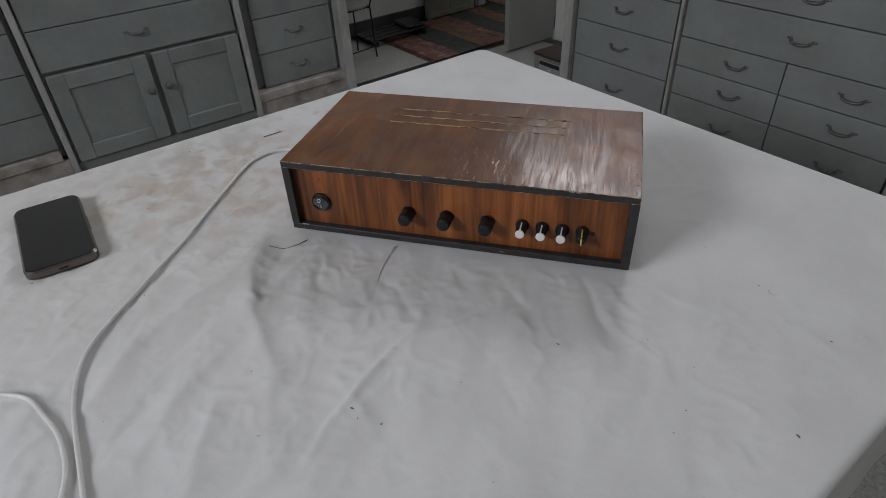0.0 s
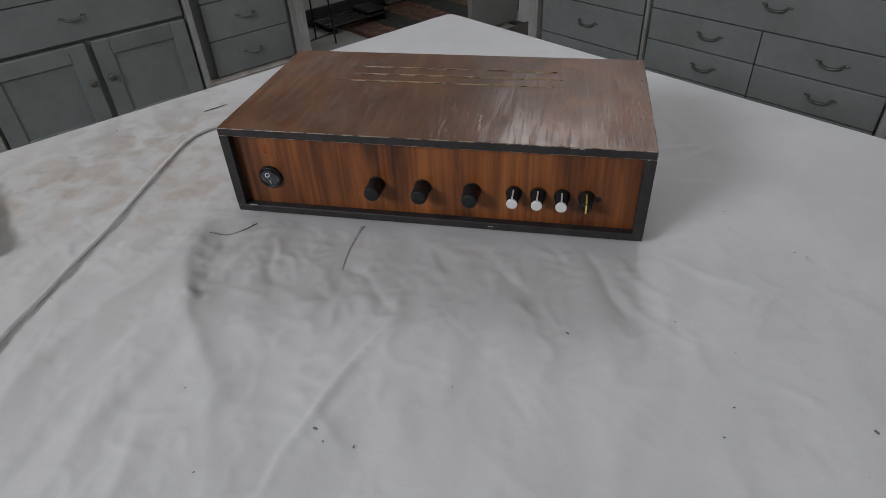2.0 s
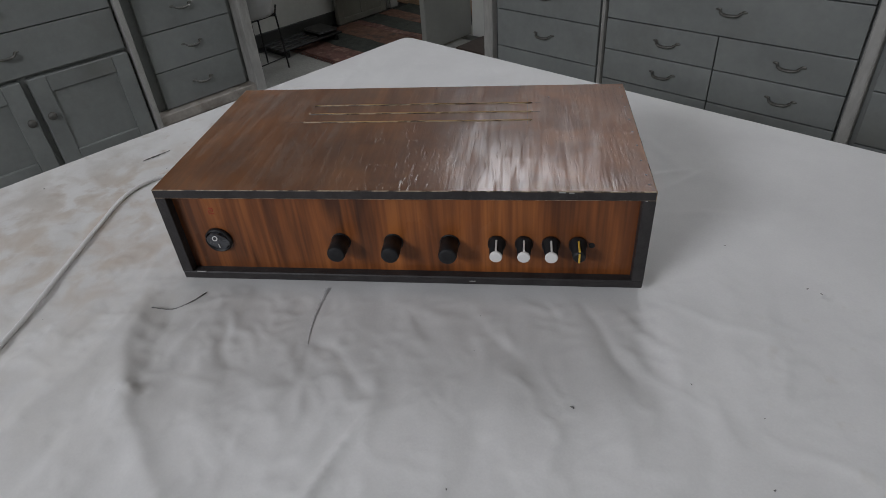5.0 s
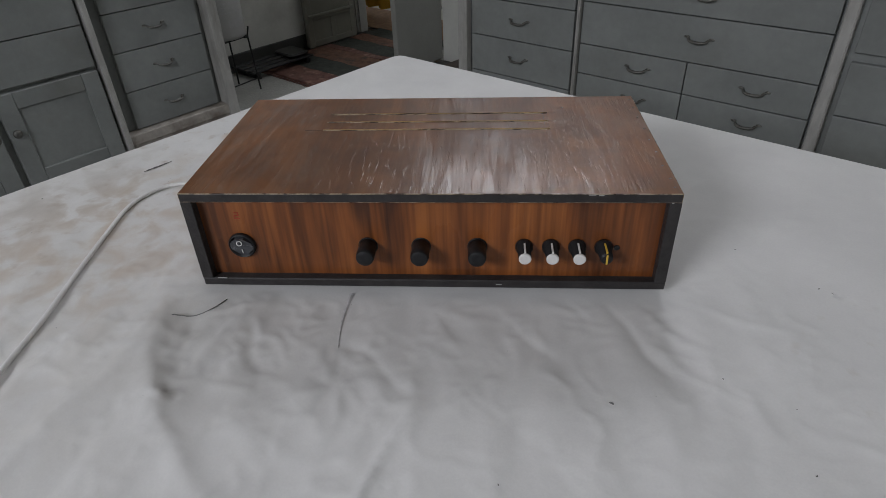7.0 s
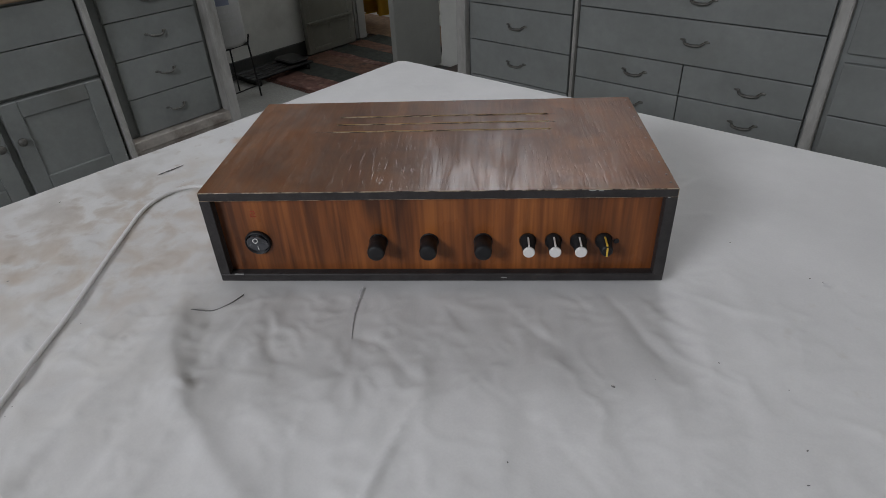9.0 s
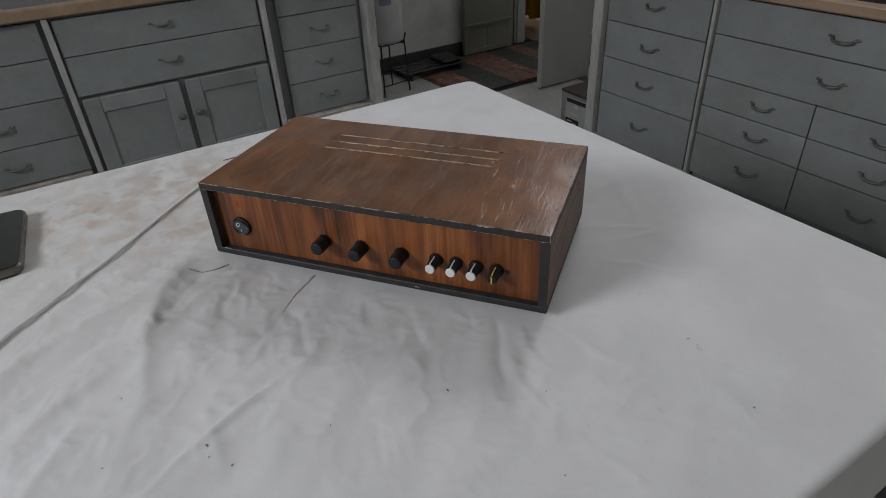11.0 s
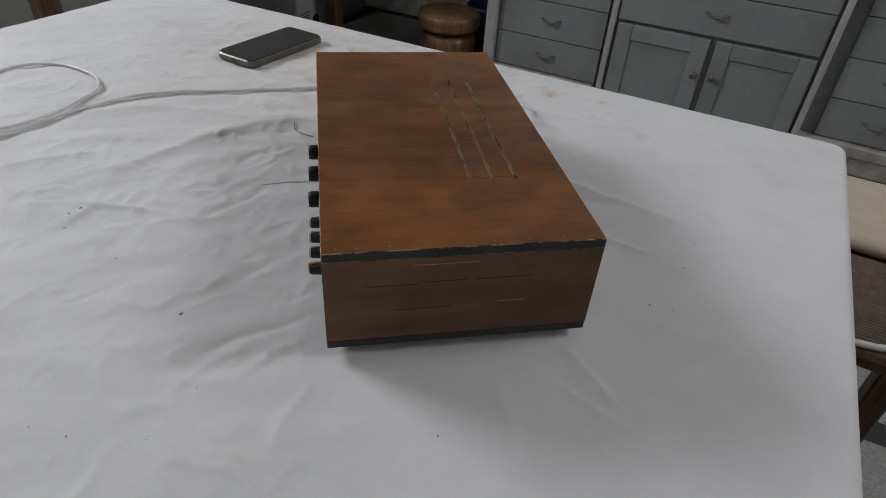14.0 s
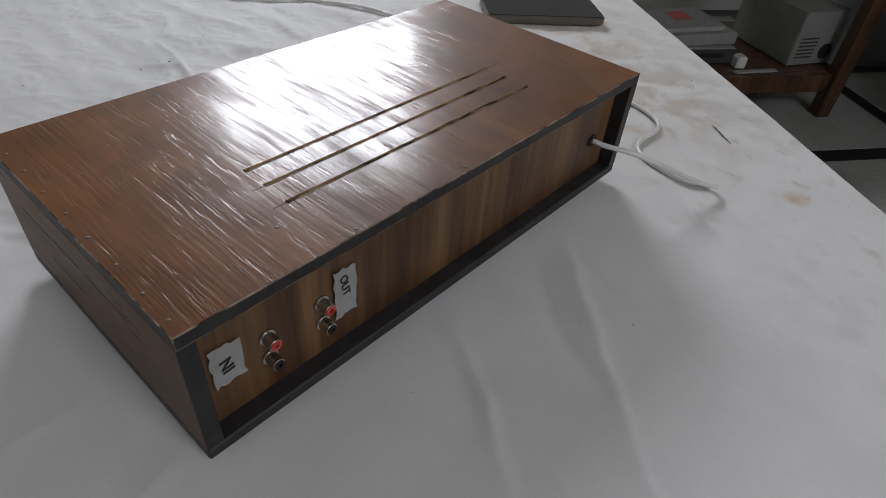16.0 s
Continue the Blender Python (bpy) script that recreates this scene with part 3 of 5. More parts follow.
bmesh.ops.scale(bm, vec=(0.82, 0.85, 0.68), verts=bm.verts)
HANDLE = put_mesh("handle", bm, STEEL, True)
KNOB = put_mesh("knob", lathe([(0.008, 0.0), (0.006, -0.006), (0.007, -0.010), (0.0145, -0.015), (0.0155, -0.020), (0.013, -0.025), (0.006, -0.028)], 16, None, "y"), STEEL, True)


def cabinet(name, m, width, height, depth, fronts, label, posts=(), sunk=0.0, ledge=None, plinth=0.07, category="cabinet"):
    """One base unit. Local x along the front, y inwards, z up. fronts: kind, x0, x1, z0, z1, handle places."""
    c = thing(name, m, label, category, "kitchen base cabinets")
    bm = box(0.001, sunk + 0.03, plinth, 0.017, depth, height)
    box(width - 0.017, sunk + 0.03, plinth, width - 0.001, depth, height, bm=bm)
    box(0.017, sunk + 0.03, plinth, width - 0.017, depth, plinth + 0.016, bm=bm)
    box(0.017, depth - 0.012, plinth + 0.016, width - 0.017, depth, height, bm=bm)
    box(0.017, sunk + 0.03, height - 0.016, width - 0.017, depth - 0.012, height, bm=bm)
    part("body", bm, PAINT, c)
    part("face_backing", box(0.017, sunk + 0.022, plinth, width - 0.017, sunk + 0.0295, height), PAINT, c)
    part("plinth", box(0.0, 0.012, 0, width, 0.03, plinth - 0.001, 0.002), LEDGE if ledge else PAINT, c, "scuffed painted plinth")
    if ledge:
        part("bottom_rail", box(0.018, 0.003, plinth, width - 0.018, sunk + 0.021, ledge, 0.003), LEDGE, c, "scuffed pale bottom rail")
    for x0, x1, proud in posts:
        part("post", box(x0, -proud, 0.0, x1, sunk + 0.021, height, 0.004), PAINT_EDGE, c, "post with worn pale edges")
    for kind, x0, x1, z0, z1, grips in fronts:
        g = 0.0017
        if kind == "drawer":
            d = part("drawer", box(x0 + g, sunk, z0 + g, x1 - g, sunk + 0.02, z1 - g, 0.002, segs=2), PAINT, c)
            for x, z in grips:
                part("handle", HANDLE, None, d, "tarnished steel bow handle", loc=(x, sunk, z))
        else:
            s = 0.062
            d = part("door", box(x0 + s - 0.006, sunk + 0.004, z0 + s - 0.006, x1 - s + 0.006, sunk + 0.015, z1 - s + 0.006, 0.004), PAINT, c, "panelled door")
            for piece, a, b, e, f in (("stile", x0 + g, z0 + g, x0 + s, z1 - g), ("stile", x1 - s, z0 + g, x1 - g, z1 - g), ("rail", x0 + s, z0 + g, x1 - s, z0 + s), ("rail", x0 + s, z1 - s, x1 - s, z1 - g)):
                part(piece, box(a, sunk - 0.006, b, e, sunk + 0.02, f, 0.003), PAINT, d)
            for x, z in grips:
                part("knob", KNOB, None, d, "round steel knob", loc=(x, sunk - 0.006, z))
    return c


LX = -1.70                       # faces of the left row; its local x is the world's y
TALL = 0.70


def left_row(y0):
    return pose(LX, y0, 0, 0, 0, 90)


def drawers(x0, x1, lines, mid=None):
    mid = (x0 + x1) / 2 if mid is None else mid
    return [("drawer", x0, x1, a, b, [(mid, a + (b - a) * 0.52)]) for a, b in zip(lines, lines[1:])]


cabinet("drawer_cabinet", left_row(-1.19), 0.52, TALL, 0.72, drawers(0.03, 0.505, (0.115, 0.262, 0.415, 0.56, 0.69)),
        "grey painted drawer cabinet with steel pulls", posts=((-0.02, 0.026, 0.012),), sunk=0.02, ledge=0.112)
cabinet("cupboard", left_row(-0.67), 0.79, TALL, 0.72,
        [("drawer", 0.028, 0.775, 0.408, 0.557, [(0.39, 0.488)]), ("drawer", 0.028, 0.775, 0.557, 0.69, [(0.39, 0.625)]),
         ("door", 0.034, 0.397, 0.048, 0.398, [(0.372, 0.258)]), ("door", 0.417, 0.775, 0.048, 0.398, [(0.442, 0.262)])],
        "grey painted cupboard with two panelled doors below drawers", posts=((0.0, 0.022, 0.014),), sunk=0.0, plinth=0.045)
cabinet("drawer_cabinet", left_row(0.118), 0.52, TALL, 0.72, drawers(0.075, 0.455, (0.115, 0.268, 0.42, 0.565, 0.69), 0.26),
        "grey painted drawer cabinet set back beside a pale end post", posts=((-0.003, 0.02, 0.014), (0.475, 0.52, 0.012)), sunk=0.04, ledge=0.112)
c = thing("worktop", pose(0, 0, 0), "dark stone worktop with a pale wooden lip", "worktop")
# carried on out of view past the cabinets, to shade the stool's corner
part("slab", box(LEFT + 0.002, -2.35, TALL + 0.001, LX - 0.031, 0.66, TALL + 0.04, 0.003), GRANITE, c)
part("lip", box(LX - 0.03, -2.35, TALL + 0.001, LX + 0.02, 0.66, TALL + 0.042, 0.005), LIP, c, "pale wooden front lip")
part("end_panel", box(LEFT + 0.002, -2.35, 0, LX - 0.04, -2.33, TALL, 0.002), PAINT, c, "unseen grey end panel of the open space")
# back panel added to set the corner's darkness under the worktop
part("back_panel", box(LEFT + 0.002, -2.329, 0.001, LEFT + 0.02, -1.195, TALL, 0.002), LEDGE, c, "added back panel, toned for the dark corner")

RY = 1.19
RTALL = 0.722


def right_row(x0):
    return pose(x0, RY, 0)


cabinet("drawer_cabinet", right_row(-0.845), 0.53, RTALL, 0.62, drawers(0.062, 0.515, (0.09, 0.283, 0.424, 0.562, 0.715), 0.285),
        "grey painted drawer cabinet at the end of the row", posts=((0.0, 0.045, 0.014), (0.5265, 0.5385, 0.014)), ledge=0.088)
cabinet("drawer_cabinet", right_row(-0.305), 0.77, RTALL, 0.62,
        [("drawer", 0.002, 0.762, 0.598, 0.715, [(0.408, 0.655)]), ("drawer", 0.002, 0.762, 0.459, 0.598, [(0.408, 0.533)])]
        + drawers(0.002, 0.385, (0.1, 0.252, 0.356, 0.459), 0.225) + drawers(0.385, 0.762, (0.1, 0.252, 0.356, 0.459), 0.6),
        "grey painted chest with two wide drawers over six small ones", posts=())
cabinet("drawer_cabinet", right_row(0.465), 0.8, RTALL, 0.62, drawers(0.045, 0.785, (0.09, 0.23, 0.384, 0.535)) + [("drawer", 0.045, 0.785, 0.558, 0.715, [])],
        "grey painted cabinet with an open slot under its top drawer", posts=((0.0, 0.032, 0.016),), sunk=0.006)
c = thing("worktop", pose(0, 0, 0), "dark stone worktop with a pale wooden lip", "worktop")
part("slab", box(-0.86, RY + 0.02, RTALL + 0.001, 1.9, FAR - 0.002, RTALL + 0.045, 0.003), GRANITE, c)
part("lip", box(-0.86, RY - 0.03, RTALL + 0.001, 1.9, RY + 0.019, RTALL + 0.033, 0.005), LIP, c, "pale wooden front lip")
cabinet("drawer_cabinet", right_row(1.265), 0.62, RTALL, 0.62, drawers(0.03, 0.605, (0.09, 0.24, 0.4, 0.56, 0.715)), "grey painted drawer cabinet", posts=((0.0, 0.026, 0.014),))

# ---------------------------------------------------------------- table and cloth
TW, TL, TZ = 0.88, 1.20, 0.76         # the far corner is the origin; the cloth's top is at TZ
table = thing("table", pose(0, 0, 0), "wooden work table under a white cloth", "table")
part("tabletop", box(0.004, -TL + 0.004, TZ - 0.034, TW - 0.004, -0.004, TZ - 0.005, 0.01, segs=3), TEAK, table)
leg = put_mesh("leg", box(-0.03, -0.03, 0, 0.03, 0.03, TZ - 0.035, 0.005), TEAK)
for x in (0.07, TW - 0.07):
    for y in (-0.07, -TL + 0.07):
        part("leg", leg, None, table, loc=(x, y, 0))
for x0, y0, x1, y1 in ((0.1, -0.08, TW - 0.1, -0.06), (0.1, -TL + 0.06, TW - 0.1, -TL + 0.08), (0.06, -TL + 0.1, 0.08, -0.1), (TW - 0.08, -TL + 0.1, TW - 0.06, -0.1)):
    part("apron", box(x0, y0, TZ - 0.12, x1, y1, TZ - 0.0345, 0.003), TEAK, table)

AMP = pose(0.33449, -0.57713, TZ, 0, 0, 37.156)     # the amplifier's front left foot, its x along the front
AMP_W, AMP_D = 0.38, 0.20


def at_amp(x, y, z=0.0):
    return AMP @ Vector((x, y, z))


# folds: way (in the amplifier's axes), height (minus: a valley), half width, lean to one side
KNOT_FOLDS = [
    (((-0.030, -0.004), (-0.016, -0.070), (0.004, -0.114), (0.040, -0.160), (0.082, -0.212), (0.104, -0.270)), 0.0030, 0.0140, 0.30),
    (((-0.030, -0.010), (-0.034, -0.090), (-0.052, -0.150), (-0.066, -0.200), (-0.058, -0.290)), 0.0028, 0.0115, 0.10),
    (((-0.003, -0.028), (0.008, -0.072), (0.016, -0.103)), -0.0016, 0.0085, 0.1),
    (((0.004, -0.113), (0.020, -0.121)), 0.0018, 0.0038, -0.2), (((0.008, -0.123), (0.026, -0.118)), -0.0010, 0.0042, 0.0),
    (((0.046, -0.022), (0.027, -0.062), (0.026, -0.090)), 0.0015, 0.0060, -0.3), (((0.055, -0.040), (0.062, -0.075), (0.072, -0.094)), -0.0011, 0.0055, 0.2),
    (((0.040, -0.100), (0.075, -0.112)), 0.0008, 0.0050, 0.2), (((0.063, -0.133), (0.100, -0.152), (0.135, -0.174)), 0.0010, 0.0100, 0.3),
    (((0.080, -0.345), (0.056, -0.288), (0.036, -0.225)), 0.0017, 0.0085, 0.3), (((0.195, -0.250), (0.166, -0.220), (0.128, -0.186)), 0.0012, 0.0080, -0.3),
    (((0.020, -0.180), (0.010, -0.250), (0.018, -0.330)), 0.0015, 0.0100, 0.3), (((-0.008, -0.150), (-0.020, -0.230), (-0.024, -0.310)), 0.0013, 0.0090, -0.2),
]
FRONT_FOLDS = [
    (((0.122, -0.060), (0.150, -0.073), (0.166, -0.091), (0.189, -0.117)), -0.0009, 0.0042, 0.2),
    (((0.190, -0.117), (0.160, -0.200), (0.146, -0.285)), 0.0026, 0.0032, -0.3),
    (((0.112, -0.094), (0.128, -0.104), (0.121, -0.134)), -0.0008, 0.0040, 0.2),
    (((0.331, -0.008), (0.346, -0.038), (0.353, -0.068), (0.370, -0.092)), -0.0010, 0.0045, 0.3),
    (((0.305, -0.010), (0.318, -0.034)), -0.0008, 0.0035, 0.3), (((0.358, -0.010), (0.372, -0.040), (0.395, -0.066)), 0.0008, 0.0045, 0.3),
    (((0.194, -0.080), (0.244, -0.124), (0.273, -0.155), (0.297, -0.188), (0.307, -0.240)), -0.00028, 0.0030, 0.3),
    (((0.302, -0.249), (0.267, -0.219)), 0.0006, 0.0050, 0.2), (((0.467, -0.042), (0.430, -0.032), (0.400, -0.010)), 0.0010, 0.0060, 0.3),
    (((0.400, -0.108), (0.376, -0.089), (0.357, -0.052)), 0.0008, 0.0050, 0.3), (((0.450, -0.090), (0.425, -0.120)), 0.0007, 0.0060, 0.2),
    (((0.464, -0.185), (0.476, -0.215)), 0.0010, 0.0070, 0.3), (((0.25, -0.03), (0.29, -0.08)), -0.0007, 0.0050, 0.2), (((0.20, -0.03), (0.222, -0.072)), 0.0006, 0.0050, 0.2),
    (((-0.10, -0.20), (-0.20, -0.36)), 0.0016, 0.014, 0.3), (((-0.06, -0.33), (-0.02, -0.45)), 0.0018, 0.014, 0.3),
]
BACK_FOLDS = [
    (((0.103, 0.222), (0.180, 0.302), (0.231, 0.360), (0.262, 0.405)), 0.0025, 0.0075, 0.4), (((0.219, 0.208), (0.254, 0.270), (0.290, 0.315)), 0.0023, 0.0065, 0.4),
    (((0.245, 0.212), (0.243, 0.235), (0.278, 0.295)), -0.0012, 0.009, 0.2), (((0.128, 0.210), (0.183, 0.275), (0.204, 0.330)), -0.0015, 0.010, 0.2),
    (((-0.042, 0.215), (0.015, 0.315)), 0.0014, 0.009, 0.3), (((-0.050, 0.275), (0.050, 0.432)), 0.0010, 0.004, 0.3),
    (((-0.14, 0.29), (-0.04, 0.44)), 0.0010, 0.005, 0.2), (((0.36, 0.24), (0.42, 0.33)), 0.0010, 0.010, 0.2),
    (((0.384, 0.180), (0.460, 0.204)), 0.0009, 0.005, 0.3), (((0.424, 0.164), (0.476, 0.203)), 0.0008, 0.005, 0.3),
    (((0.40, 0.12), (0.56, 0.12)), 0.0007, 0.006, 0.2), (((0.45, 0.20), (0.40, 0.34)), 0.0009, 0.010, 0.2),
]
FOLDS = []
for way, amp, wid, lean in KNOT_FOLDS + FRONT_FOLDS + BACK_FOLDS:
    xs, ys = [q[0] for q in way], [q[1] for q in way]
    m = wid * 7
    whole = sum(math.dist(q, r) for q, r in zip(way, way[1:]))
    FOLDS.append((min(xs) - m, max(xs) + m, min(ys) - m, max(ys) + m, way, amp, wid, lean, whole))
INV = AMP.inverted()


def noise3(x, y, z):
    return noise.noise(Vector((x, y, z)))


def crumple(px, py, scale, z, power):
    """Thin broken creases: where a bent noise field crosses nought."""
    bx, by = px * scale + 0.9 * noise3(px * scale * 0.6, py * scale * 0.6, z + 3), py * scale * 1.15
    crest = 1 - min(1.0, abs(noise3(bx, by, z)) * 1.6)
    gate = 0.5 + 1.6 * noise3(px * scale * 0.45 + 7, py * scale * 0.45, z + 8)
    return crest ** power * min(1.0, max(0.0, gate))


def cloth_height(x, y):
    q = INV @ Vector((x, y, TZ))
    px, py = q.x, q.y
    # pressed flat where the amplifier stands
    out = max(max(-px, px - AMP_W), max(-py, py - AMP_D))
    k = min(1.0, max(0.0, (out + 0.004) / 0.02))
    if k == 0.0:
        return 0.0
    wob = 0.004 * noise3(px * 26, py * 26, 3.3)
    h = 0.0
    for xa, xb, ya, yb, way, amp, wid, lean, whole in FOLDS:
        if not (xa < px < xb and ya < py < yb):
            continue
        best, run = None, 0.0
        for (x0, y0), (x1, y1) in zip(way, way[1:]):
            dx, dy = x1 - x0, y1 - y0
            length = math.hypot(dx, dy)
            t = ((px - x0) * dx + (py - y0) * dy) / (length * length)
            t = min(1.0, max(0.0, t))
            ex, ey = px - x0 - t * dx, py - y0 - t * dy
            d = math.hypot(ex, ey)
            if best is None or d < best[0]:
                best = (d, 1 if ex * dy - ey * dx > 0 else -1, run + t * length)
            run += length
        d, side, along = best
        d = abs(d * side + wob)
        wide = wid * 0.8 * (1 + lean * side)
        ends = min(1.0, 0.25 + 3.2 * min(along, whole - along) / whole)
        h += 1.35 * amp * ends * math.exp(0.55 - math.sqrt((d / wide) ** 2 + 0.25) * 1.1)
    left = 1 / (1 + math.exp(-(0.24 - px) * 14)) * (1.0 if py < 0.1 else 0.6)
    near = math.exp(-((px - 0.40) / 0.13) ** 2 - ((py + 0.08) / 0.14) ** 2)      # rumpled beside the front right corner
    h += (0.0006 + 0.0008 * left) * noise3(px * 7 + 3, py * 7, 1.3)
    # long soft wrinkles that run out from the amplifier's front, and short ones across them
    bend = 0.35 * px + 0.02 * noise3(px * 9, py * 9, 5.5)
    fore = 1 / (1 + math.exp((py - 0.02) * 40)) + 0.35
    h += (0.0003 * fore + 0.0014 * left + 0.0006 * near) * noise3((px + 0.30 * py + bend) * 24, (py - 0.2 * px) * 8, 4.1)
    h += (0.0004 * fore + 0.0007 * left + 0.0006 * near) * noise3((px - 0.15 * py) * 52, py * 22, 7.7)
    h += (0.0001 + 0.0007 * left + 0.0004 * near) * crumple(px * 1.5, py * 0.6, 11.0, 2.2, 4)
    h += (0.0005 * fore + 0.0008 * left + 0.0006 * near) * crumple(px * 1.2, py * 0.8, 30.0, 11.2, 3)
    h += (0.0004 * fore + 0.0006 * left) * crumple(px * 1.4, py * 0.9, 58.0, 15.1, 2)
    rim = min(x, TW - x, -y, TL + y)
    return h * k * min(1.0, max(0.3, 0.3 + rim * 12))


def cloth_mesh():
    drop, roll, step = 0.17, 0.008, 0.0027
    nx, ny = round((TW + 2 * drop) / step), round((TL + 2 * drop) / step)
    verts, faces = [], []
    r0, FAR_EDGE, NEAR_EDGE = 0.015, 0.0115, -0.008
    for j in range(ny + 1):
        for i in range(nx + 1):
            s = -drop + (TW + 2 * drop) * i / nx
            t = -TL - drop + (TL + 2 * drop) * j / ny
            cx, cy = min(max(s, NEAR_EDGE + r0), TW - r0), min(max(t, -TL + r0), FAR_EDGE - r0)
            ox, oy = s - cx, t - cy
            r = math.hypot(ox, oy)
            if r < 1e-9:
                verts.append((s, t, TZ + cloth_height(s, t)))
                continue
            ux, uy = ox / r, oy / r
            flat = r0 - roll + 0.004
            if r <= flat:
                o, z = r, 0.0
            else:
                a = (r - flat) / roll
                if a < math.pi / 2:
                    o, z = flat + roll * math.sin(a), -roll * (1 - math.cos(a))
                else:
                    hang = r - flat - roll * math.pi / 2
                    wave = 0.0035 * min(1, hang / 0.06) * (math.sin((s + t) * 31 + 1.3) + 0.6 * math.sin((s - t) * 53))
                    o, z = flat + roll + max(-0.006, wave - 0.003), -roll - hang
            h = cloth_height(cx + ux * o, cy + uy * o) * max(0.0, 1 + z / roll)
            verts.append((cx + ux * o, cy + uy * o, TZ + z + h))
    for j in range(ny):
        for i in range(nx):
            a = j * (nx + 1) + i
            faces.append((a, a + 1, a + nx + 2, a + nx + 1))
    me = bpy.data.meshes.new("tablecloth")
    me.from_pydata(verts, [], faces)
    me.shade_smooth()
    return me


def spot(x, y, radius, strength, tint, lo=0.42):
    w = at_amp(x, y)
    # the material's distance is taken at the cloth's height
    return (w.x, w.y, radius, strength, tint, lo)


BROWN, GREYISH = (0.48, 0.36, 0.255), (0.42, 0.40, 0.37)
SPOTS = [spot(-0.22, 0.02, 0.42, 0.5, (0.56, 0.525, 0.47), 0.22), spot(-0.08, 0.02, 0.11, 0.5, (0.46, 0.36, 0.28), 0.44), spot(-0.27, 0.0, 0.09, 0.6, BROWN, 0.42),
         spot(-0.17, 0.07, 0.17, 0.75, BROWN, 0.42), spot(-0.15, 0.15, 0.10, 0.8, BROWN, 0.44), spot(-0.24, 0.12, 0.10, 0.5, GREYISH, 0.45), spot(-0.2, 0.24, 0.09, 0.5, GREYISH, 0.46),
         spot(-0.097, 0.327, 0.015, 0.9, (0.5, 0.28, 0.11), 0.22), spot(-0.182, 0.29, 0.02, 0.6, GREYISH, 0.35), spot(-0.12, 0.22, 0.10, 0.45, BROWN, 0.47), spot(-0.22, 0.18, 0.12, 0.5, GREYISH, 0.44), spot(-0.10, 0.33, 0.05, 0.4, GREYISH, 0.48), spot(-0.02, 0.34, 0.05, 0.35, GREYISH, 0.5), spot(0.03, 0.40, 0.03, 0.6, GREYISH, 0.42),
         # the last spot of this row paints the shade in the knot's dimple
         spot(0.512, 0.011, 0.016, 0.8, (0.25, 0.25, 0.27), 0.56), spot(0.50, -0.08, 0.14, 0.35, (0.5, 0.45, 0.36), 0.62), spot(-0.32, 0.03, 0.12, 0.3, BROWN, 0.45), spot(-0.36, -0.12, 0.14, 0.35, GREYISH, 0.48), spot(0.018, -0.117, 0.009, 0.7, (0.2, 0.17, 0.145), 0.25),
         spot(-0.17, 0.16, 0.26, 0.45, (0.40, 0.32, 0.25), 0.57), spot(-0.12, 0.34, 0.22, 0.5, (0.42, 0.36, 0.30), 0.6), spot(-0.3, 0.0, 0.25, 0.45, (0.42, 0.36, 0.30), 0.6), spot(-0.05, 0.10, 0.07, 0.25, BROWN, 0.45), spot(-0.4, -0.25, 0.12, 0.3, GREYISH, 0.46)]
CLOTH = cloth_material([(x, y, r, s, t, lo) for x, y, r, s, t, lo in SPOTS])
me = cloth_mesh()
me.materials.append(CLOTH)
cloth = tagged(new("tablecloth", me), "creased off-white cotton tablecloth with brown stains", "tablecloth")
sol = cloth.modifiers.new("thickness", "SOLIDIFY")
sol.thickness, sol.offset = 0.0012, -1


def cloth_z(x, y):
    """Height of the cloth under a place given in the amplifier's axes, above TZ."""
    w = at_amp(x, y)
    return cloth_height(w.x, w.y)


# ---------------------------------------------------------------- the amplifier
amp = thing("amplifier", AMP, "home-made wooden amplifier with black edges standing on the tablecloth", "amplifier")
Z0, ZB, Z1, TK = 0.0080, 0.0155, 0.096, 0.009     # underside, top of the bottom board, top, board thickness
INSET, BACK_INSET = 0.008, 0.011


def board_top():
    """The top board with three slots cut right through it."""
    xs = [0, 0.0877, 0.2927, AMP_W]
    ys = [0, 0.1187, 0.1200, 0.1367, 0.1380, 0.1560, 0.1574, AMP_D]
    bm = bmesh.new()
    za, zb = Z1 - TK + 0.0012, Z1
    grid = {}

    def v(i, j, z):
        if (i, j, z) not in grid:
            grid[i, j, z] = bm.verts.new((xs[i], ys[j], z))
        return grid[i, j, z]

    slot = {(1, 1), (1, 3), (1, 5)}
    for i in range(3):
        for j in range(7):
            if (i, j) in slot:
                for a, b in (((i, j), (i + 1, j)), ((i + 1, j), (i + 1, j + 1)), ((i + 1, j + 1), (i, j + 1)), ((i, j + 1), (i, j))):
                    bm.faces.new((v(*a, za), v(*b, za), v(*b, zb), v(*a, zb)))
                continue
            bm.faces.new((v(i, j, zb), v(i + 1, j, zb), v(i + 1, j + 1, zb), v(i, j + 1, zb)))
            bm.faces.new((v(i, j, za), v(i, j + 1, za), v(i + 1, j + 1, za), v(i + 1, j, za)))
    for i in range(3):
        bm.faces.new((v(i, 0, za), v(i + 1, 0, za), v(i + 1, 0, zb), v(i, 0, zb)))
        bm.faces.new((v(i + 1, 7, za), v(i, 7, za), v(i, 7, zb), v(i + 1, 7, zb)))
    for j in range(7):
        bm.faces.new((v(0, j + 1, za), v(0, j, za), v(0, j, zb), v(0, j + 1, zb)))
        bm.faces.new((v(3, j, za), v(3, j + 1, za), v(3, j + 1, zb), v(3, j, zb)))
    return bm


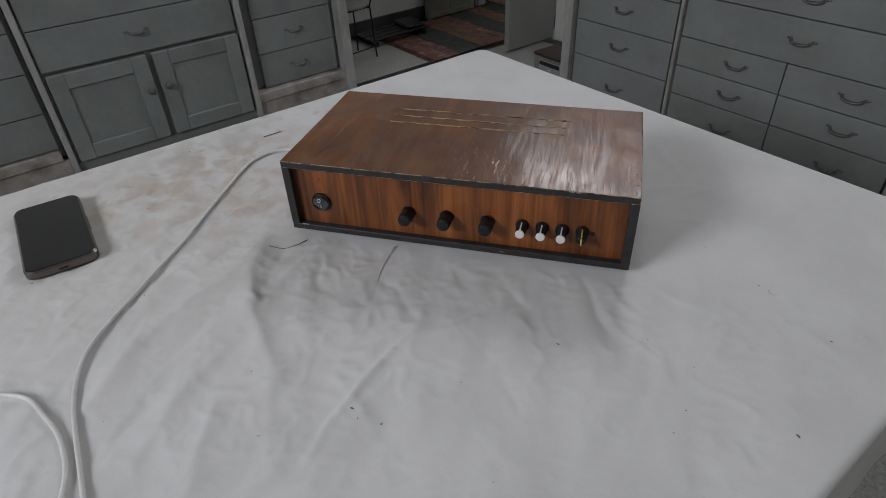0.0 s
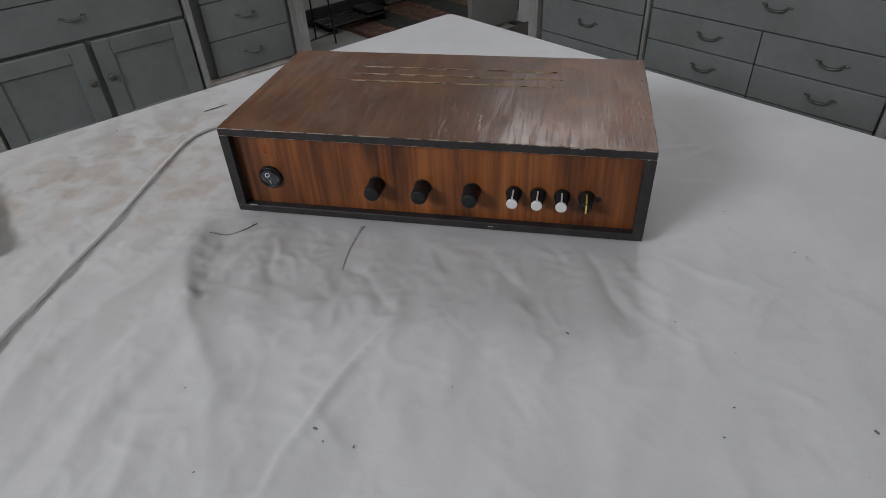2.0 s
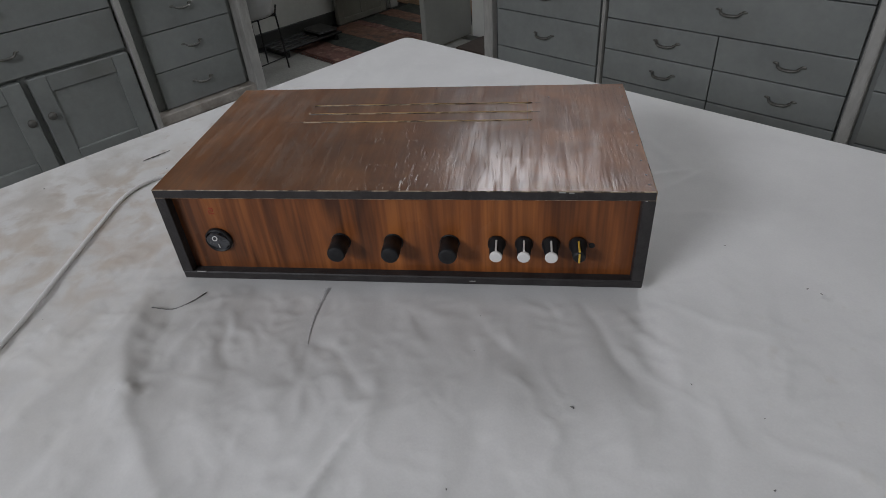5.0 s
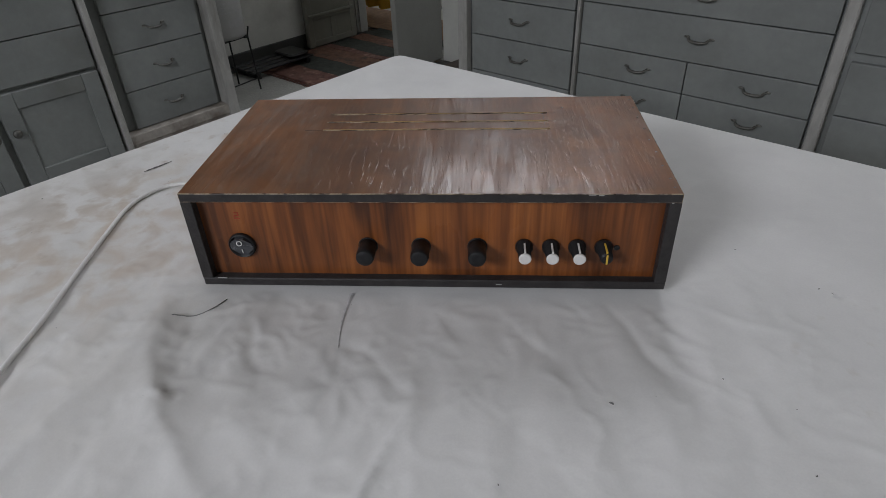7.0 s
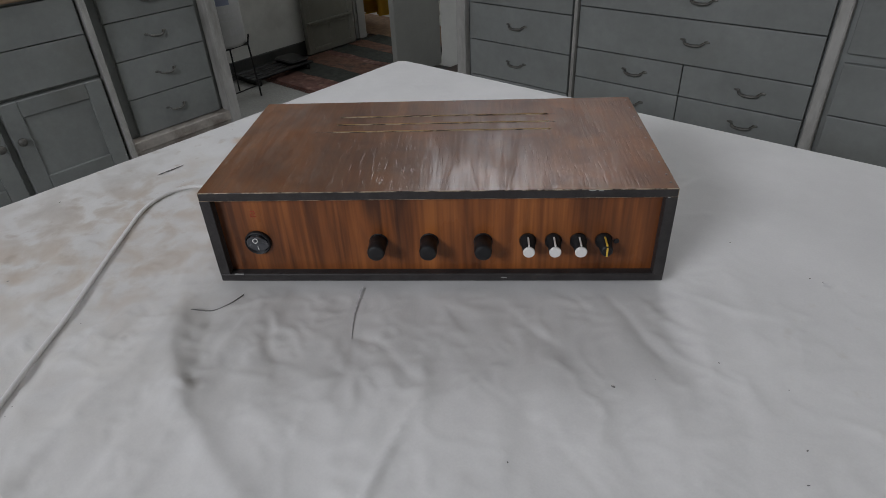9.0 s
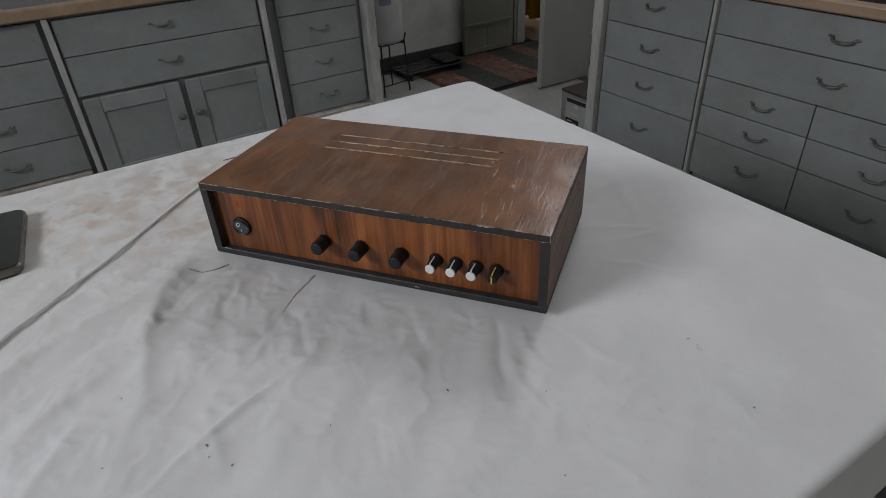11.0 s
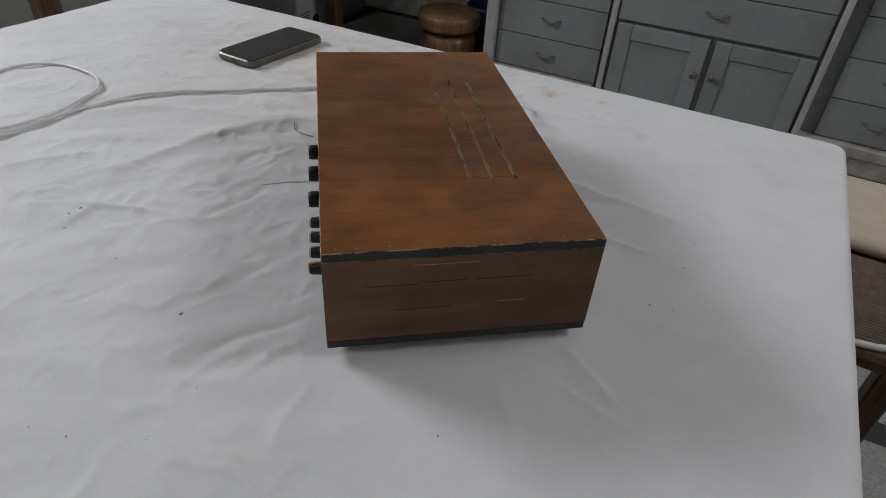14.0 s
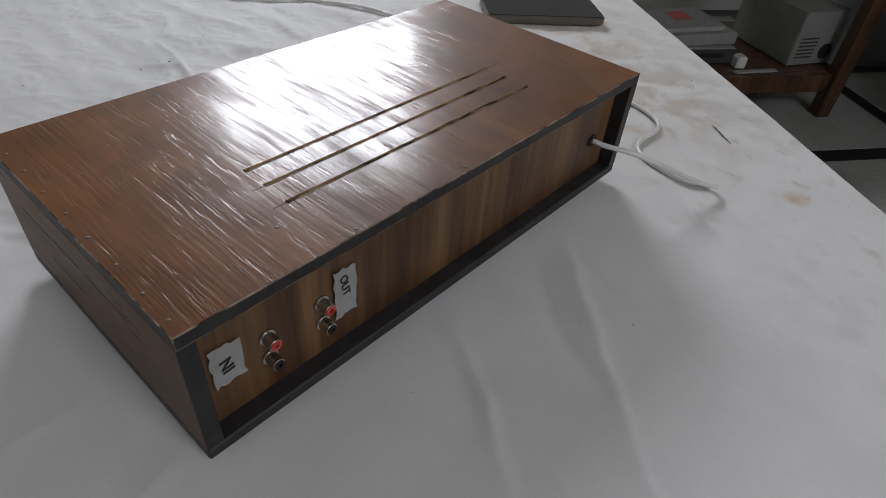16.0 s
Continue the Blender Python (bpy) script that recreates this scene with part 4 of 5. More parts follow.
# top, with raw slot cheeks and painted edges as separate faces of one board
top = part("top_board", board_top(), VENEER_TOP, amp, "varnished walnut top with three slots")
top.data.materials.append(BLACK_EDGE)
top.data.materials.append(RAW_WOOD)
top.data.materials.append(WORN_EDGE_GLINT)
for p in top.data.polygons:
    if abs(p.normal.z) < 0.5:
        edge = p.center.x < 0.001 or p.center.x > AMP_W - 0.001 or p.center.y < 0.001 or p.center.y > AMP_D - 0.001
        p.material_index = 1 if edge else 2
# pale bevel: worn edge, with its glint put into the colour
bev = top.modifiers.new("edge", "BEVEL")
bev.width, bev.segments, bev.limit_method, bev.angle_limit, bev.material = 0.0007, 2, "ANGLE", radians(50), 3
# black sheet added below the slots for the darkness inside the case
part("dust_baffle", box(0.07, 0.10, Z1 - TK - 0.005, 0.31, 0.17, Z1 - TK - 0.0002), INK, amp)
part("bottom_board", box(0, 0, Z0, AMP_W, AMP_D, ZB, 0.0009), BLACK_EDGE, amp, "black painted bottom board")
for x in (0, AMP_W - TK):
    s = part("side_board", box(x, 0, ZB, x + TK, AMP_D, Z1 - TK + 0.0012, 0.0004), VENEER_SIDE, amp, "walnut side with scratches")
    s.data.materials.append(BLACK_EDGE)
    for p in s.data.polygons:
        inner = p.normal.x > 0.5 if x == 0 else p.normal.x < -0.5
        if abs(p.normal.y) > 0.5 or inner:
            p.material_index = 1
front = part("front_panel", box(TK, INSET, ZB, AMP_W - TK, INSET + 0.004, Z1 - TK + 0.001), VENEER_FRONT, amp, "orange-brown striped veneer front panel")
back = part("back_panel", box(TK, AMP_D - BACK_INSET - 0.004, ZB, AMP_W - TK, AMP_D - BACK_INSET, Z1 - TK + 0.001), VENEER_BACK, amp, "duller striped veneer back panel")
# black block carries the case and stands in for the shade beneath
part("base_plinth", box(0.014, 0.02, 0.0003, AMP_W - 0.012, AMP_D - 0.014, Z0 - 0.0002, 0.002), RUBBER, amp, "inset black base filling the shaded gap")

# round rocker switch
SZ = 0.0442
sw = part("power_switch", lathe([(0.0113, INSET), (0.0113, INSET - 0.002), (0.0104, INSET - 0.0035), (0.0098, INSET - 0.0035), (0.0096, INSET - 0.001)], 32, None, "y", (0.038, 0, SZ)), BLACK_PLASTIC, amp, "round black rocker switch", True)
bm = bmesh.new()
prof = [(-0.0088, -0.0015), (-0.003, -0.0028), (0.0, -0.0032), (0.004, -0.0045), (0.0088, -0.0065)]
bmr = []
for z, y in prof:
    half = math.sqrt(max(0.0, 0.0094 ** 2 - z * z))
    bmr.append([bm.verts.new((0.038 - half, INSET + y, SZ + z)), bm.verts.new((0.038 + half, INSET + y, SZ + z)), bm.verts.new((0.038 + half, INSET, SZ + z)), bm.verts.new((0.038 - half, INSET, SZ + z))])
for a, b in zip(bmr, bmr[1:]):
    for k in range(4):
        bm.faces.new((a[k], a[(k + 1) % 4], b[(k + 1) % 4], b[k]))
bm.faces.new(bmr[0][::-1])
bm.faces.new(bmr[-1])
bmesh.ops.recalc_face_normals(bm, faces=bm.faces)
rocker = part("rocker", bm, ROCKER_GREY, sw)
letters("O", 0.0062, WHITE_PLASTIC, sw, (0.038, INSET - 0.0066, SZ + 0.0048), Euler((radians(75), 0, 0)))
letters("I", 0.0062, WHITE_PLASTIC, sw, (0.038, INSET - 0.0034, SZ - 0.0045), Euler((radians(100), 0, 0)))
bm = box(0.0365, INSET - 0.0003, 0.0690, 0.0410, INSET - 0.0001, 0.0696)
box(0.0365, INSET - 0.0003, 0.0696, 0.0371, INSET - 0.0001, 0.0722, bm=bm)
box(0.0371, INSET - 0.0003, 0.0716, 0.0405, INSET - 0.0001, 0.0722, bm=bm)
box(0.0400, INSET - 0.0003, 0.0722, 0.0406, INSET - 0.0001, 0.0748, bm=bm)
box(0.0370, INSET - 0.0003, 0.0742, 0.0400, INSET - 0.0001, 0.0748, bm=bm)
part("red_mark", bm, RED_INK, amp, "small red-brown stamped mark")

# three large plain knobs, four small pointer knobs
KZ = 0.0440
big = lathe([(0.0073, INSET), (0.0073, INSET - 0.0160), (0.0068, INSET - 0.0188), (0.0063, INSET - 0.0193), (0.002, INSET - 0.0191)], 28, None, "y")
big_me = put_mesh("volume_knob", big, BLACK_PLASTIC)
big_me.shade_smooth()
for x in (0.1420, 0.1850, 0.2300):
    k = part("control_knob", big_me, None, amp, "plain black cylindrical knob", loc=(x, 0, KZ))
    part("shaft_nut", lathe([(0.0080, INSET - 0.0001), (0.0080, INSET - 0.0010), (0.0077, INSET - 0.0012)], 20, None, "y"), BLACK_PLASTIC, k)
small = put_mesh("pointer_knob", lathe([(0.0070, INSET), (0.0070, INSET - 0.003), (0.0058, INSET - 0.0042), (0.0049, INSET - 0.0168), (0.0044, INSET - 0.0173)], 24, None, "y"), BLACK_PLASTIC)
small.shade_smooth()
for i, x in enumerate((0.2670, 0.2880, 0.3085, 0.3290)):
    pointer = YELLOW_PAINT if i == 3 else WHITE_PLASTIC
    k = part("pointer_knob", small, None, amp, "small black knob with a yellow line" if i == 3 else "small black knob with a white cap and line", loc=(x, 0, 0.0445))
    part("pointer_line", box(-0.0007, INSET - 0.0172, 0.0040, 0.0007, INSET - 0.0045, 0.0061, 0.0002), pointer, k)
    if i < 3:
        part("cap", lathe([(0.0048, INSET - 0.0173), (0.0048, INSET - 0.0186), (0.0041, INSET - 0.0191)], 24, None, "y"), WHITE_PLASTIC, k, "white knob cap")
    else:
        part("cap", lathe([(0.0047, INSET - 0.0174), (0.0038, INSET - 0.0184)], 24, None, "y"), BLACK_PLASTIC, k)
        part("cap_line", box(-0.0007, INSET - 0.0192, -0.004, 0.0007, INSET - 0.0183, 0.0045, 0.0002), pointer, k)
part("lamp_hole", lathe([(0.0024, INSET + 0.0005), (0.0024, INSET - 0.0006), (0.0015, INSET - 0.0008)], 14, None, "y", (0.3395, 0, 0.0435)), BLACK_PLASTIC, amp, "small dark indicator lamp")

# nail heads along the right edge and the back edge of the top
nail = put_mesh("nail_head", lathe([(0.0009, 0.0), (0.0008, 0.0002), (0.0004, 0.00025)], 10), STEEL, True)
for x, y in ((0.3755, 0.010), (0.3755, 0.024), (0.375, 0.046), (0.3755, 0.071), (0.375, 0.095), (0.3755, 0.119), (0.375, 0.145), (0.3755, 0.169), (0.3755, 0.19), (0.282, 0.1965), (0.20, 0.196), (0.10, 0.1965), (0.309, 0.17), (0.233, 0.121)):
    part("nail_head", nail, None, amp, loc=(x, y, Z1 + 0.00005))
# splits and scratches in the right side
for y0, y1, z, dark in ((0.062, 0.108, 0.082, False), (0.106, 0.148, 0.0665, True), (0.126, 0.147, 0.044, False), (0.03, 0.066, 0.065, True), (0.05, 0.091, 0.042, True), (0.07, 0.10, 0.0665, True)):
    part("scratch", box(AMP_W - 0.0002, y0, z, AMP_W + 0.0001, y1, z + (0.0009 if dark else 0.0007)), INK if dark else BARE_WOOD, amp)
# scored lines past the slots' ends
for x0, y0, x1, y1 in ((0.2893, 0.1120, 0.2896, 0.1660), (0.2927, 0.1565, 0.3010, 0.1569), (0.2927, 0.1372, 0.3000, 0.1376), (0.0700, 0.1192, 0.0877, 0.1195)):
    part("scored_line", box(x0, y0, Z1 - 0.0003, x1, y1, Z1 + 0.00012), BLACK_EDGE, amp)
# chips in the paint of the front edge
for x0, x1, z in ((0.312, 0.317, Z1 - 0.0012), (0.319, 0.323, Z1 - 0.0015), (0.245, 0.250, Z0 + 0.0035), (0.013, 0.021, Z0 + 0.0075), (0.3725, 0.374, Z1 - 0.008)):
    part("paint_chip", box(x0, -0.0002, z, x1, 0.0004, z + 0.0007), PAPER, amp)

# sockets, labels and the cord's hole in the back
BY = AMP_D - BACK_INSET
for x in (0.3345, 0.3010):
    for z, ring in ((0.0530, RED_PLASTIC), (0.0385, BLACK_PLASTIC)):
        j = part("phono_socket", lathe([(0.0046, BY), (0.0046, BY + 0.0014), (0.0036, BY + 0.0016), (0.0035, BY + 0.0082), (0.0033, BY + 0.0084), (0.0028, BY + 0.0084), (0.0027, BY + 0.005)], 20, None, "y", (x, 0, z)), CHROME, amp, "chrome phono socket")
        part("insulator", lathe([(0.0028, BY + 0.004), (0.0030, BY + 0.0088), (0.0014, BY + 0.0090), (0.0013, BY + 0.006)], 16, None, "y", (x, 0, z)), ring, j)


def torn_paper(x0, x1, z0, z1, seed):
    """A hand-torn paper tag, slightly curled off the panel."""
    rnd = random.Random(seed)
    bm = bmesh.new()
    n = 7
    grid = []
    for j in range(n + 1):
        row = []
        for i in range(n + 1):
            u, v = i / n, j / n
            jx = rnd.uniform(-0.0009, 0.0009) if i in (0, n) else 0
            jz = rnd.uniform(-0.0012, 0.0012) if j in (0, n) else 0
            curl = 0.0007 * (abs(2 * u - 1) ** 3 + abs(2 * v - 1) ** 3) + 0.0002
            row.append(bm.verts.new((x0 + (x1 - x0) * u + jx, BY + curl, z0 + (z1 - z0) * v + jz)))
        grid.append(row)
    for j in range(n):
        for i in range(n):
            bm.faces.new((grid[j][i], grid[j + 1][i], grid[j + 1][i + 1], grid[j][i + 1]))
    r = bmesh.ops.extrude_face_region(bm, geom=bm.faces[:])
    bmesh.ops.translate(bm, vec=(0, 0.00018, 0), verts=[e for e in r["geom"] if isinstance(e, bmesh.types.BMVert)])
    bmesh.ops.recalc_face_normals(bm, faces=bm.faces)
    return bm


def written(turn):
    """Upright on the back panel, on its side, and a little askew as by hand."""
    upright = Euler((radians(90), radians(turn), radians(180))).to_matrix()
    return (Matrix.Rotation(radians(8), 3, "Y") @ upright).to_euler()


tag = part("paper_label", torn_paper(0.3480, 0.3650, 0.0400, 0.0650, 3), PAPER, amp, "torn paper label reading IN")
letters("IN", 0.0095, INK, tag, (0.3565, BY + 0.0009, 0.0510), written(-90))
tag = part("paper_label", torn_paper(0.2775, 0.2925, 0.0340, 0.0680, 5), PAPER, amp, "torn paper label reading OUT")
letters("OUT", 0.0072, INK, tag, (0.2850, BY + 0.0009, 0.0550), written(90))
part("cord_grommet", lathe([(0.0052, BY), (0.0052, BY + 0.0016), (0.0036, BY + 0.0020)], 18, None, "y", (0.0310, 0, 0.0450)), RUBBER, amp, "black cord hole")

# ---------------------------------------------------------------- on the cloth
CR = 0.0021
lift = CR + 0.0006
ground_pts = [(-0.052, 0.264), (-0.042, 0.247), (-0.045, 0.218), (-0.058, 0.196), (-0.078, 0.188), (-0.104, 0.190), (-0.127, 0.178), (-0.140, 0.142), (-0.136, 0.090), (-0.130, 0.030), (-0.121, -0.040), (-0.117, -0.090), (-0.113, -0.142),
              (-0.110, -0.180), (-0.105, -0.218), (-0.095, -0.245), (-0.077, -0.272), (-0.050, -0.301), (-0.022, -0.329), (0.004, -0.355), (0.022, -0.378), (0.026, -0.400), (0.012, -0.404),
              (-0.004, -0.378), (-0.020, -0.348), (-0.036, -0.328), (-0.060, -0.309), (-0.088, -0.295), (-0.118, -0.284), (-0.156, -0.294), (-0.196, -0.330), (-0.216, -0.372), (-0.205, -0.410), (-0.165, -0.440), (-0.110, -0.47)]
pts = [(0.031, BY - 0.002, 0.045), (0.030, BY + 0.012, 0.045), (0.016, 0.222, 0.041), (-0.008, 0.243, 0.028), (-0.032, 0.262, 0.014), (-0.048, 0.273, 0.0075)]
pts += [(x, y, cloth_z(x, y) + lift) for x, y in ground_pts]
cord = thing("power_cord", AMP, "white round power cord trailing from the amplifier in a loop", "cord")
part("cable", tube(smooth_path(pts, 5), CR, 10), CORD, cord, smooth=True)

phone = thing("phone", pose(0.1555, -0.802, TZ + 0.0015, 0, 0, -4.0), "black glass phone with a bronze metal frame lying on the cloth", "phone")
PL, PW, PT = 0.158, 0.075, 0.0105


def rounded_slab(x0, y0, x1, y1, z0, z1, r, edge, segs=6):
    bm = bmesh.new()
    ring = []
    for cx, cy, a0 in ((x1 - r, y1 - r, 0), (x0 + r, y1 - r, 90), (x0 + r, y0 + r, 180), (x1 - r, y0 + r, 270)):
        for k in range(segs + 1):
            a = radians(a0 + 90 * k / segs)
            ring.append((cx + r * math.cos(a), cy + r * math.sin(a)))
    mx, my = (x0 + x1) / 2, (y0 + y1) / 2
    rows = []
    for z, inset in ((z0, edge), (z0 + edge, 0), (z1 - edge, 0), (z1, edge)):
        fx, fy = 1 - 2 * inset / (x1 - x0), 1 - 2 * inset / (y1 - y0)
        rows.append([bm.verts.new((mx + (x - mx) * fx, my + (y - my) * fy, z)) for x, y in ring])
    for a, b in zip(rows, rows[1:]):
        for i in range(len(ring)):
            bm.faces.new((a[i], a[(i + 1) % len(ring)], b[(i + 1) % len(ring)], b[i]))
    bm.faces.new(rows[0][::-1])
    bm.faces.new(rows[-1])
    return bm


part("frame", rounded_slab(-PL / 2, -PW / 2, PL / 2, PW / 2, 0, PT, 0.011, 0.0018), PHONE_METAL, phone, "bronze metal frame")
part("screen", rounded_slab(-PL / 2 + 0.002, -PW / 2 + 0.002, PL / 2 - 0.002, PW / 2 - 0.002, PT - 0.0006, PT + 0.0009, 0.0095, 0.0006), PHONE_GLASS, phone, "black glass screen")
part("port", box(PL / 2 - 0.0006, -0.0045, 0.0036, PL / 2 + 0.0002, 0.0045, 0.006), INK, phone)
part("side_button", box(-0.02, PW / 2 - 0.0003, 0.0035, 0.012, PW / 2 + 0.0008, 0.0060, 0.0003), PHONE_METAL, phone)

# crumbs
rnd = random.Random(11)
bm = bmesh.new()
spots = [(0.321, -0.113, 0.0030), (0.164, -0.228, 0.0028), (0.172, -0.236, 0.0016), (0.192, -0.235, 0.0022), (0.512, -0.171, 0.0032), (0.56, -0.055, 0.0024), (0.306, 0.328, 0.0024), (0.351, 0.273, 0.0022),
         (0.508, 0.014, 0.0022), (0.516, 0.008, 0.0018), (0.245, -0.178, 0.0014), (0.43, -0.165, 0.0018), (0.40, -0.09, 0.0014), (0.46, 0.07, 0.0016), (0.06, -0.21, 0.0016), (0.10, -0.27, 0.0016), (-0.21, 0.01, 0.0018),
         (-0.24, -0.15, 0.002), (-0.25, 0.16, 0.002), (0.42, -0.19, 0.0016), (0.36, 0.29, 0.0014), (0.27, 0.36, 0.0015), (0.14, 0.30, 0.0015), (-0.27, -0.19, 0.002)]
for _ in range(40):
    spots.append((rnd.uniform(-0.3, 0.62), rnd.uniform(-0.34, 0.4), rnd.uniform(0.0005, 0.0011)))
for x, y, r in spots:
    if -0.01 < x < AMP_W + 0.01 and -0.01 < y < AMP_D + 0.01:
        continue
    c = at_amp(x, y)
    if not (0.02 < c.x < TW - 0.02 and -TL + 0.02 < c.y < -0.02):
        continue
    a, r = rnd.uniform(0, math.pi), r * 0.5
    vs = bmesh.ops.create_icosphere(bm, subdivisions=1, radius=r)["verts"]
    bmesh.ops.scale(bm, vec=(1.3, 0.55, 0.35), verts=vs)
    bmesh.ops.rotate(bm, cent=(0, 0, 0), matrix=Matrix.Rotation(a, 3, "Z"), verts=vs)
    for q in vs:
        q.co += Vector((rnd.uniform(-1, 1), rnd.uniform(-1, 1), 0)) * r * 0.3
    bmesh.ops.translate(bm, vec=(c.x, c.y, TZ + cloth_height(c.x, c.y) + r * 0.3), verts=vs)
tagged(part("crumbs", bm, CRUMB), "dark crumbs scattered on the cloth", "crumbs", kind="stuff")


def scrap(name, label, points, radius, material=CRUMB):
    t = [at_amp(x, y) for x, y in points]
    t = [(q.x, q.y, TZ + cloth_height(q.x, q.y) + max(radius) * 0.9 + 0.0003) for q in t]
    tagged(part(name, tube(smooth_path(t, 4), radius, 6), material, smooth=True), label, name)


scrap("thread", "thin dark thread curled on the cloth", [(-0.017, -0.032), (0.000, -0.031), (0.013, -0.023), (0.021, -0.010)], [0.0004] * 13)
# thin grey wedge laid on the cloth as the shade of a fold
bm = bmesh.new()
rows = []
for k in range(13):
    u = k / 12
    x, y, half = 0.1262 - 0.0090 * u * (1 - u) - 0.001 * u, -0.064 + 0.064 * u, 0.0003 + 0.0019 * u ** 1.3
    rows.append([])
    for sx, up in ((-half, 0.0004), (0.0, 0.0004 + half * 0.35), (half, 0.0004)):
        q = at_amp(x + sx, y)
        rows[-1].append(bm.verts.new((q.x, q.y, TZ + cloth_height(q.x, q.y) + up)))
for p, q in zip(rows, rows[1:]):
    for k in range(2):
        bm.faces.new((p[k], p[k + 1], q[k + 1], q[k]))
lint = tagged(part("lint", bm, CREASE_GREY), "grey tapering strip for a fold's shade on the cloth", "lint")
sol = lint.modifiers.new("thickness", "SOLIDIFY")
sol.thickness, sol.offset = 0.0003, -1
scrap("twig", "short dark twig on the stained cloth", [(-0.163, 0.222), (-0.157, 0.231), (-0.151, 0.238), (-0.142, 0.250)], [0.0003, 0.0004, 0.0008, 0.0006, 0.0005, 0.0009, 0.0008, 0.0006, 0.0008, 0.0005, 0.0007, 0.0004, 0.0003])

# ---------------------------------------------------------------- beside the cabinets
rug = thing("rug", pose(-2.36, 1.17, 0), "flat woven rug with red, dark green and brown stripes", "rug")
y = 0.0
for wdt, m in ((0.17, RUG_RED), (0.17, RUG_DARK), (0.17, RUG_BROWN), (0.06, RUG_RED), (0.16, RUG_DARK), (0.12, RUG_BROWN), (0.17, RUG_DARK), (0.2, RUG_BROWN)):
    bm = bmesh.new()
    rows = []
    for i in range(25):
        x = 0.62 * i / 24
        z = 0.008 + 0.002 * math.sin(x * 17 + y * 9)
        rows.append([bm.verts.new((x, y + 0.0006 + 0.003 * math.sin(x * 40), z)), bm.verts.new((x, y + wdt - 0.0006 + 0.003 * math.sin(x * 40), z)), bm.verts.new((x, y + 0.0006 + 0.003 * math.sin(x * 40), 0)), bm.verts.new((x, y + wdt - 0.0006 + 0.003 * math.sin(x * 40), 0))])
    for a, b in zip(rows, rows[1:]):
        bm.faces.new((a[0], b[0], b[1], a[1]))
        bm.faces.new((a[2], b[2], b[0], a[0]))
        bm.faces.new((a[1], b[1], b[3], a[3]))
    bm.faces.new((rows[0][0], rows[0][1], rows[0][3], rows[0][2]))
    bm.faces.new((rows[-1][0], rows[-1][2], rows[-1][3], rows[-1][1]))
    part("stripe", bm, m, rug)
    y += wdt
bm = bmesh.new()
for i in range(75):
    x = 0.004 + 0.612 * i / 74
    tube([(x, 0.004, 0.006), (x + rnd.uniform(-0.004, 0.004), -0.014, 0.004), (x + rnd.uniform(-0.009, 0.009), -0.03 + rnd.uniform(-0.006, 0.006), 0.002)], 0.0016, 5, bm)
fr = part("fringe", bm, RUG_RED, rug, "ragged red fringe")
fr["kind"] = "stuff"

# wire stand with a printed white drum
stand = thing("wire_stand", pose(-2.105, 0.88, 0.0, 0, 0, 8), "black wire stand holding a white drum", "stand")
for x, y in ((-0.075, -0.078), (0.075, -0.078), (0.075, 0.078), (-0.075, 0.078)):
    part("leg", tube([(x * 1.12, y * 1.12, 0.0), (x, y, 0.27), (x, y, 0.282)], 0.0045), WIRE, stand)
loop = [(-0.075, -0.078, 0.275), (0.075, -0.078, 0.275), (0.075, 0.078, 0.275), (-0.075, 0.078, 0.275), (-0.075, -0.078, 0.275)]
for a, b in zip(loop, loop[1:]):
    part("rail", tube([a, b], 0.0045), WIRE, stand)
for x in (-0.03, 0.03):
    part("cross_wire", tube([(x, -0.078, 0.2755), (x, 0.078, 0.2755)], 0.003), WIRE, stand)
part("hook", tube([(0.075, 0.045, 0.276), (0.112, 0.045, 0.280), (0.114, 0.06, 0.33)], 0.0045), WIRE, stand)
part("lower_rail", tube([(0.082, -0.085, 0.06), (0.082, 0.085, 0.06)], 0.0035), WIRE, stand)
drum = thing("drum", pose(-2.105, 0.88, 0.2805, 0, 0, 8), "white plastic drum with a blue and grey printed label", "drum")
part("shell", lathe([(0.096, 0.0), (0.103, 0.006), (0.106, 0.02), (0.106, 0.40), (0.10, 0.42), (0.09, 0.43)], 32), DRUM_WHITE, drum, smooth=True)
part("lid", lathe([(0.092, 0.431), (0.093, 0.450), (0.088, 0.455)], 28), PRINT_BLUE, drum, smooth=True)


def print_bar(parent, a0, a1, z0, z1, material, r=0.1063):
    bm = bmesh.new()
    rows = []
    for k in range(7):
        a = radians(a0 + (a1 - a0) * k / 6)
        rows.append([bm.verts.new((q * math.cos(a), q * math.sin(a), z)) for q in (r, r + 0.0004) for z in (z0, z1)])
    for a, b in zip(rows, rows[1:]):
        bm.faces.new((a[2], b[2], b[3], a[3]))
        bm.faces.new((a[0], a[1], b[1], b[0]))
        bm.faces.new((a[0], b[0], b[2], a[2]))
        bm.faces.new((a[1], a[3], b[3], b[1]))
    part("print_bar", bm, material, parent)


for a0, a1, z0, z1, m in ((-40, -5, 0.20, 0.235, PRINT_BLUE), (0, 24, 0.205, 0.228, PRINT_GREY), (-75, -52, 0.14, 0.20, PRINT_BLUE), (-38, 38, 0.165, 0.175, PRINT_GREY), (-36, 30, 0.145, 0.153, PRINT_GREY),
                         (-36, 34, 0.125, 0.132, PRINT_GREY), (-20, 30, 0.06, 0.095, PRINT_GREY)):
    print_bar(drum, a0, a1, z0, z1, m)

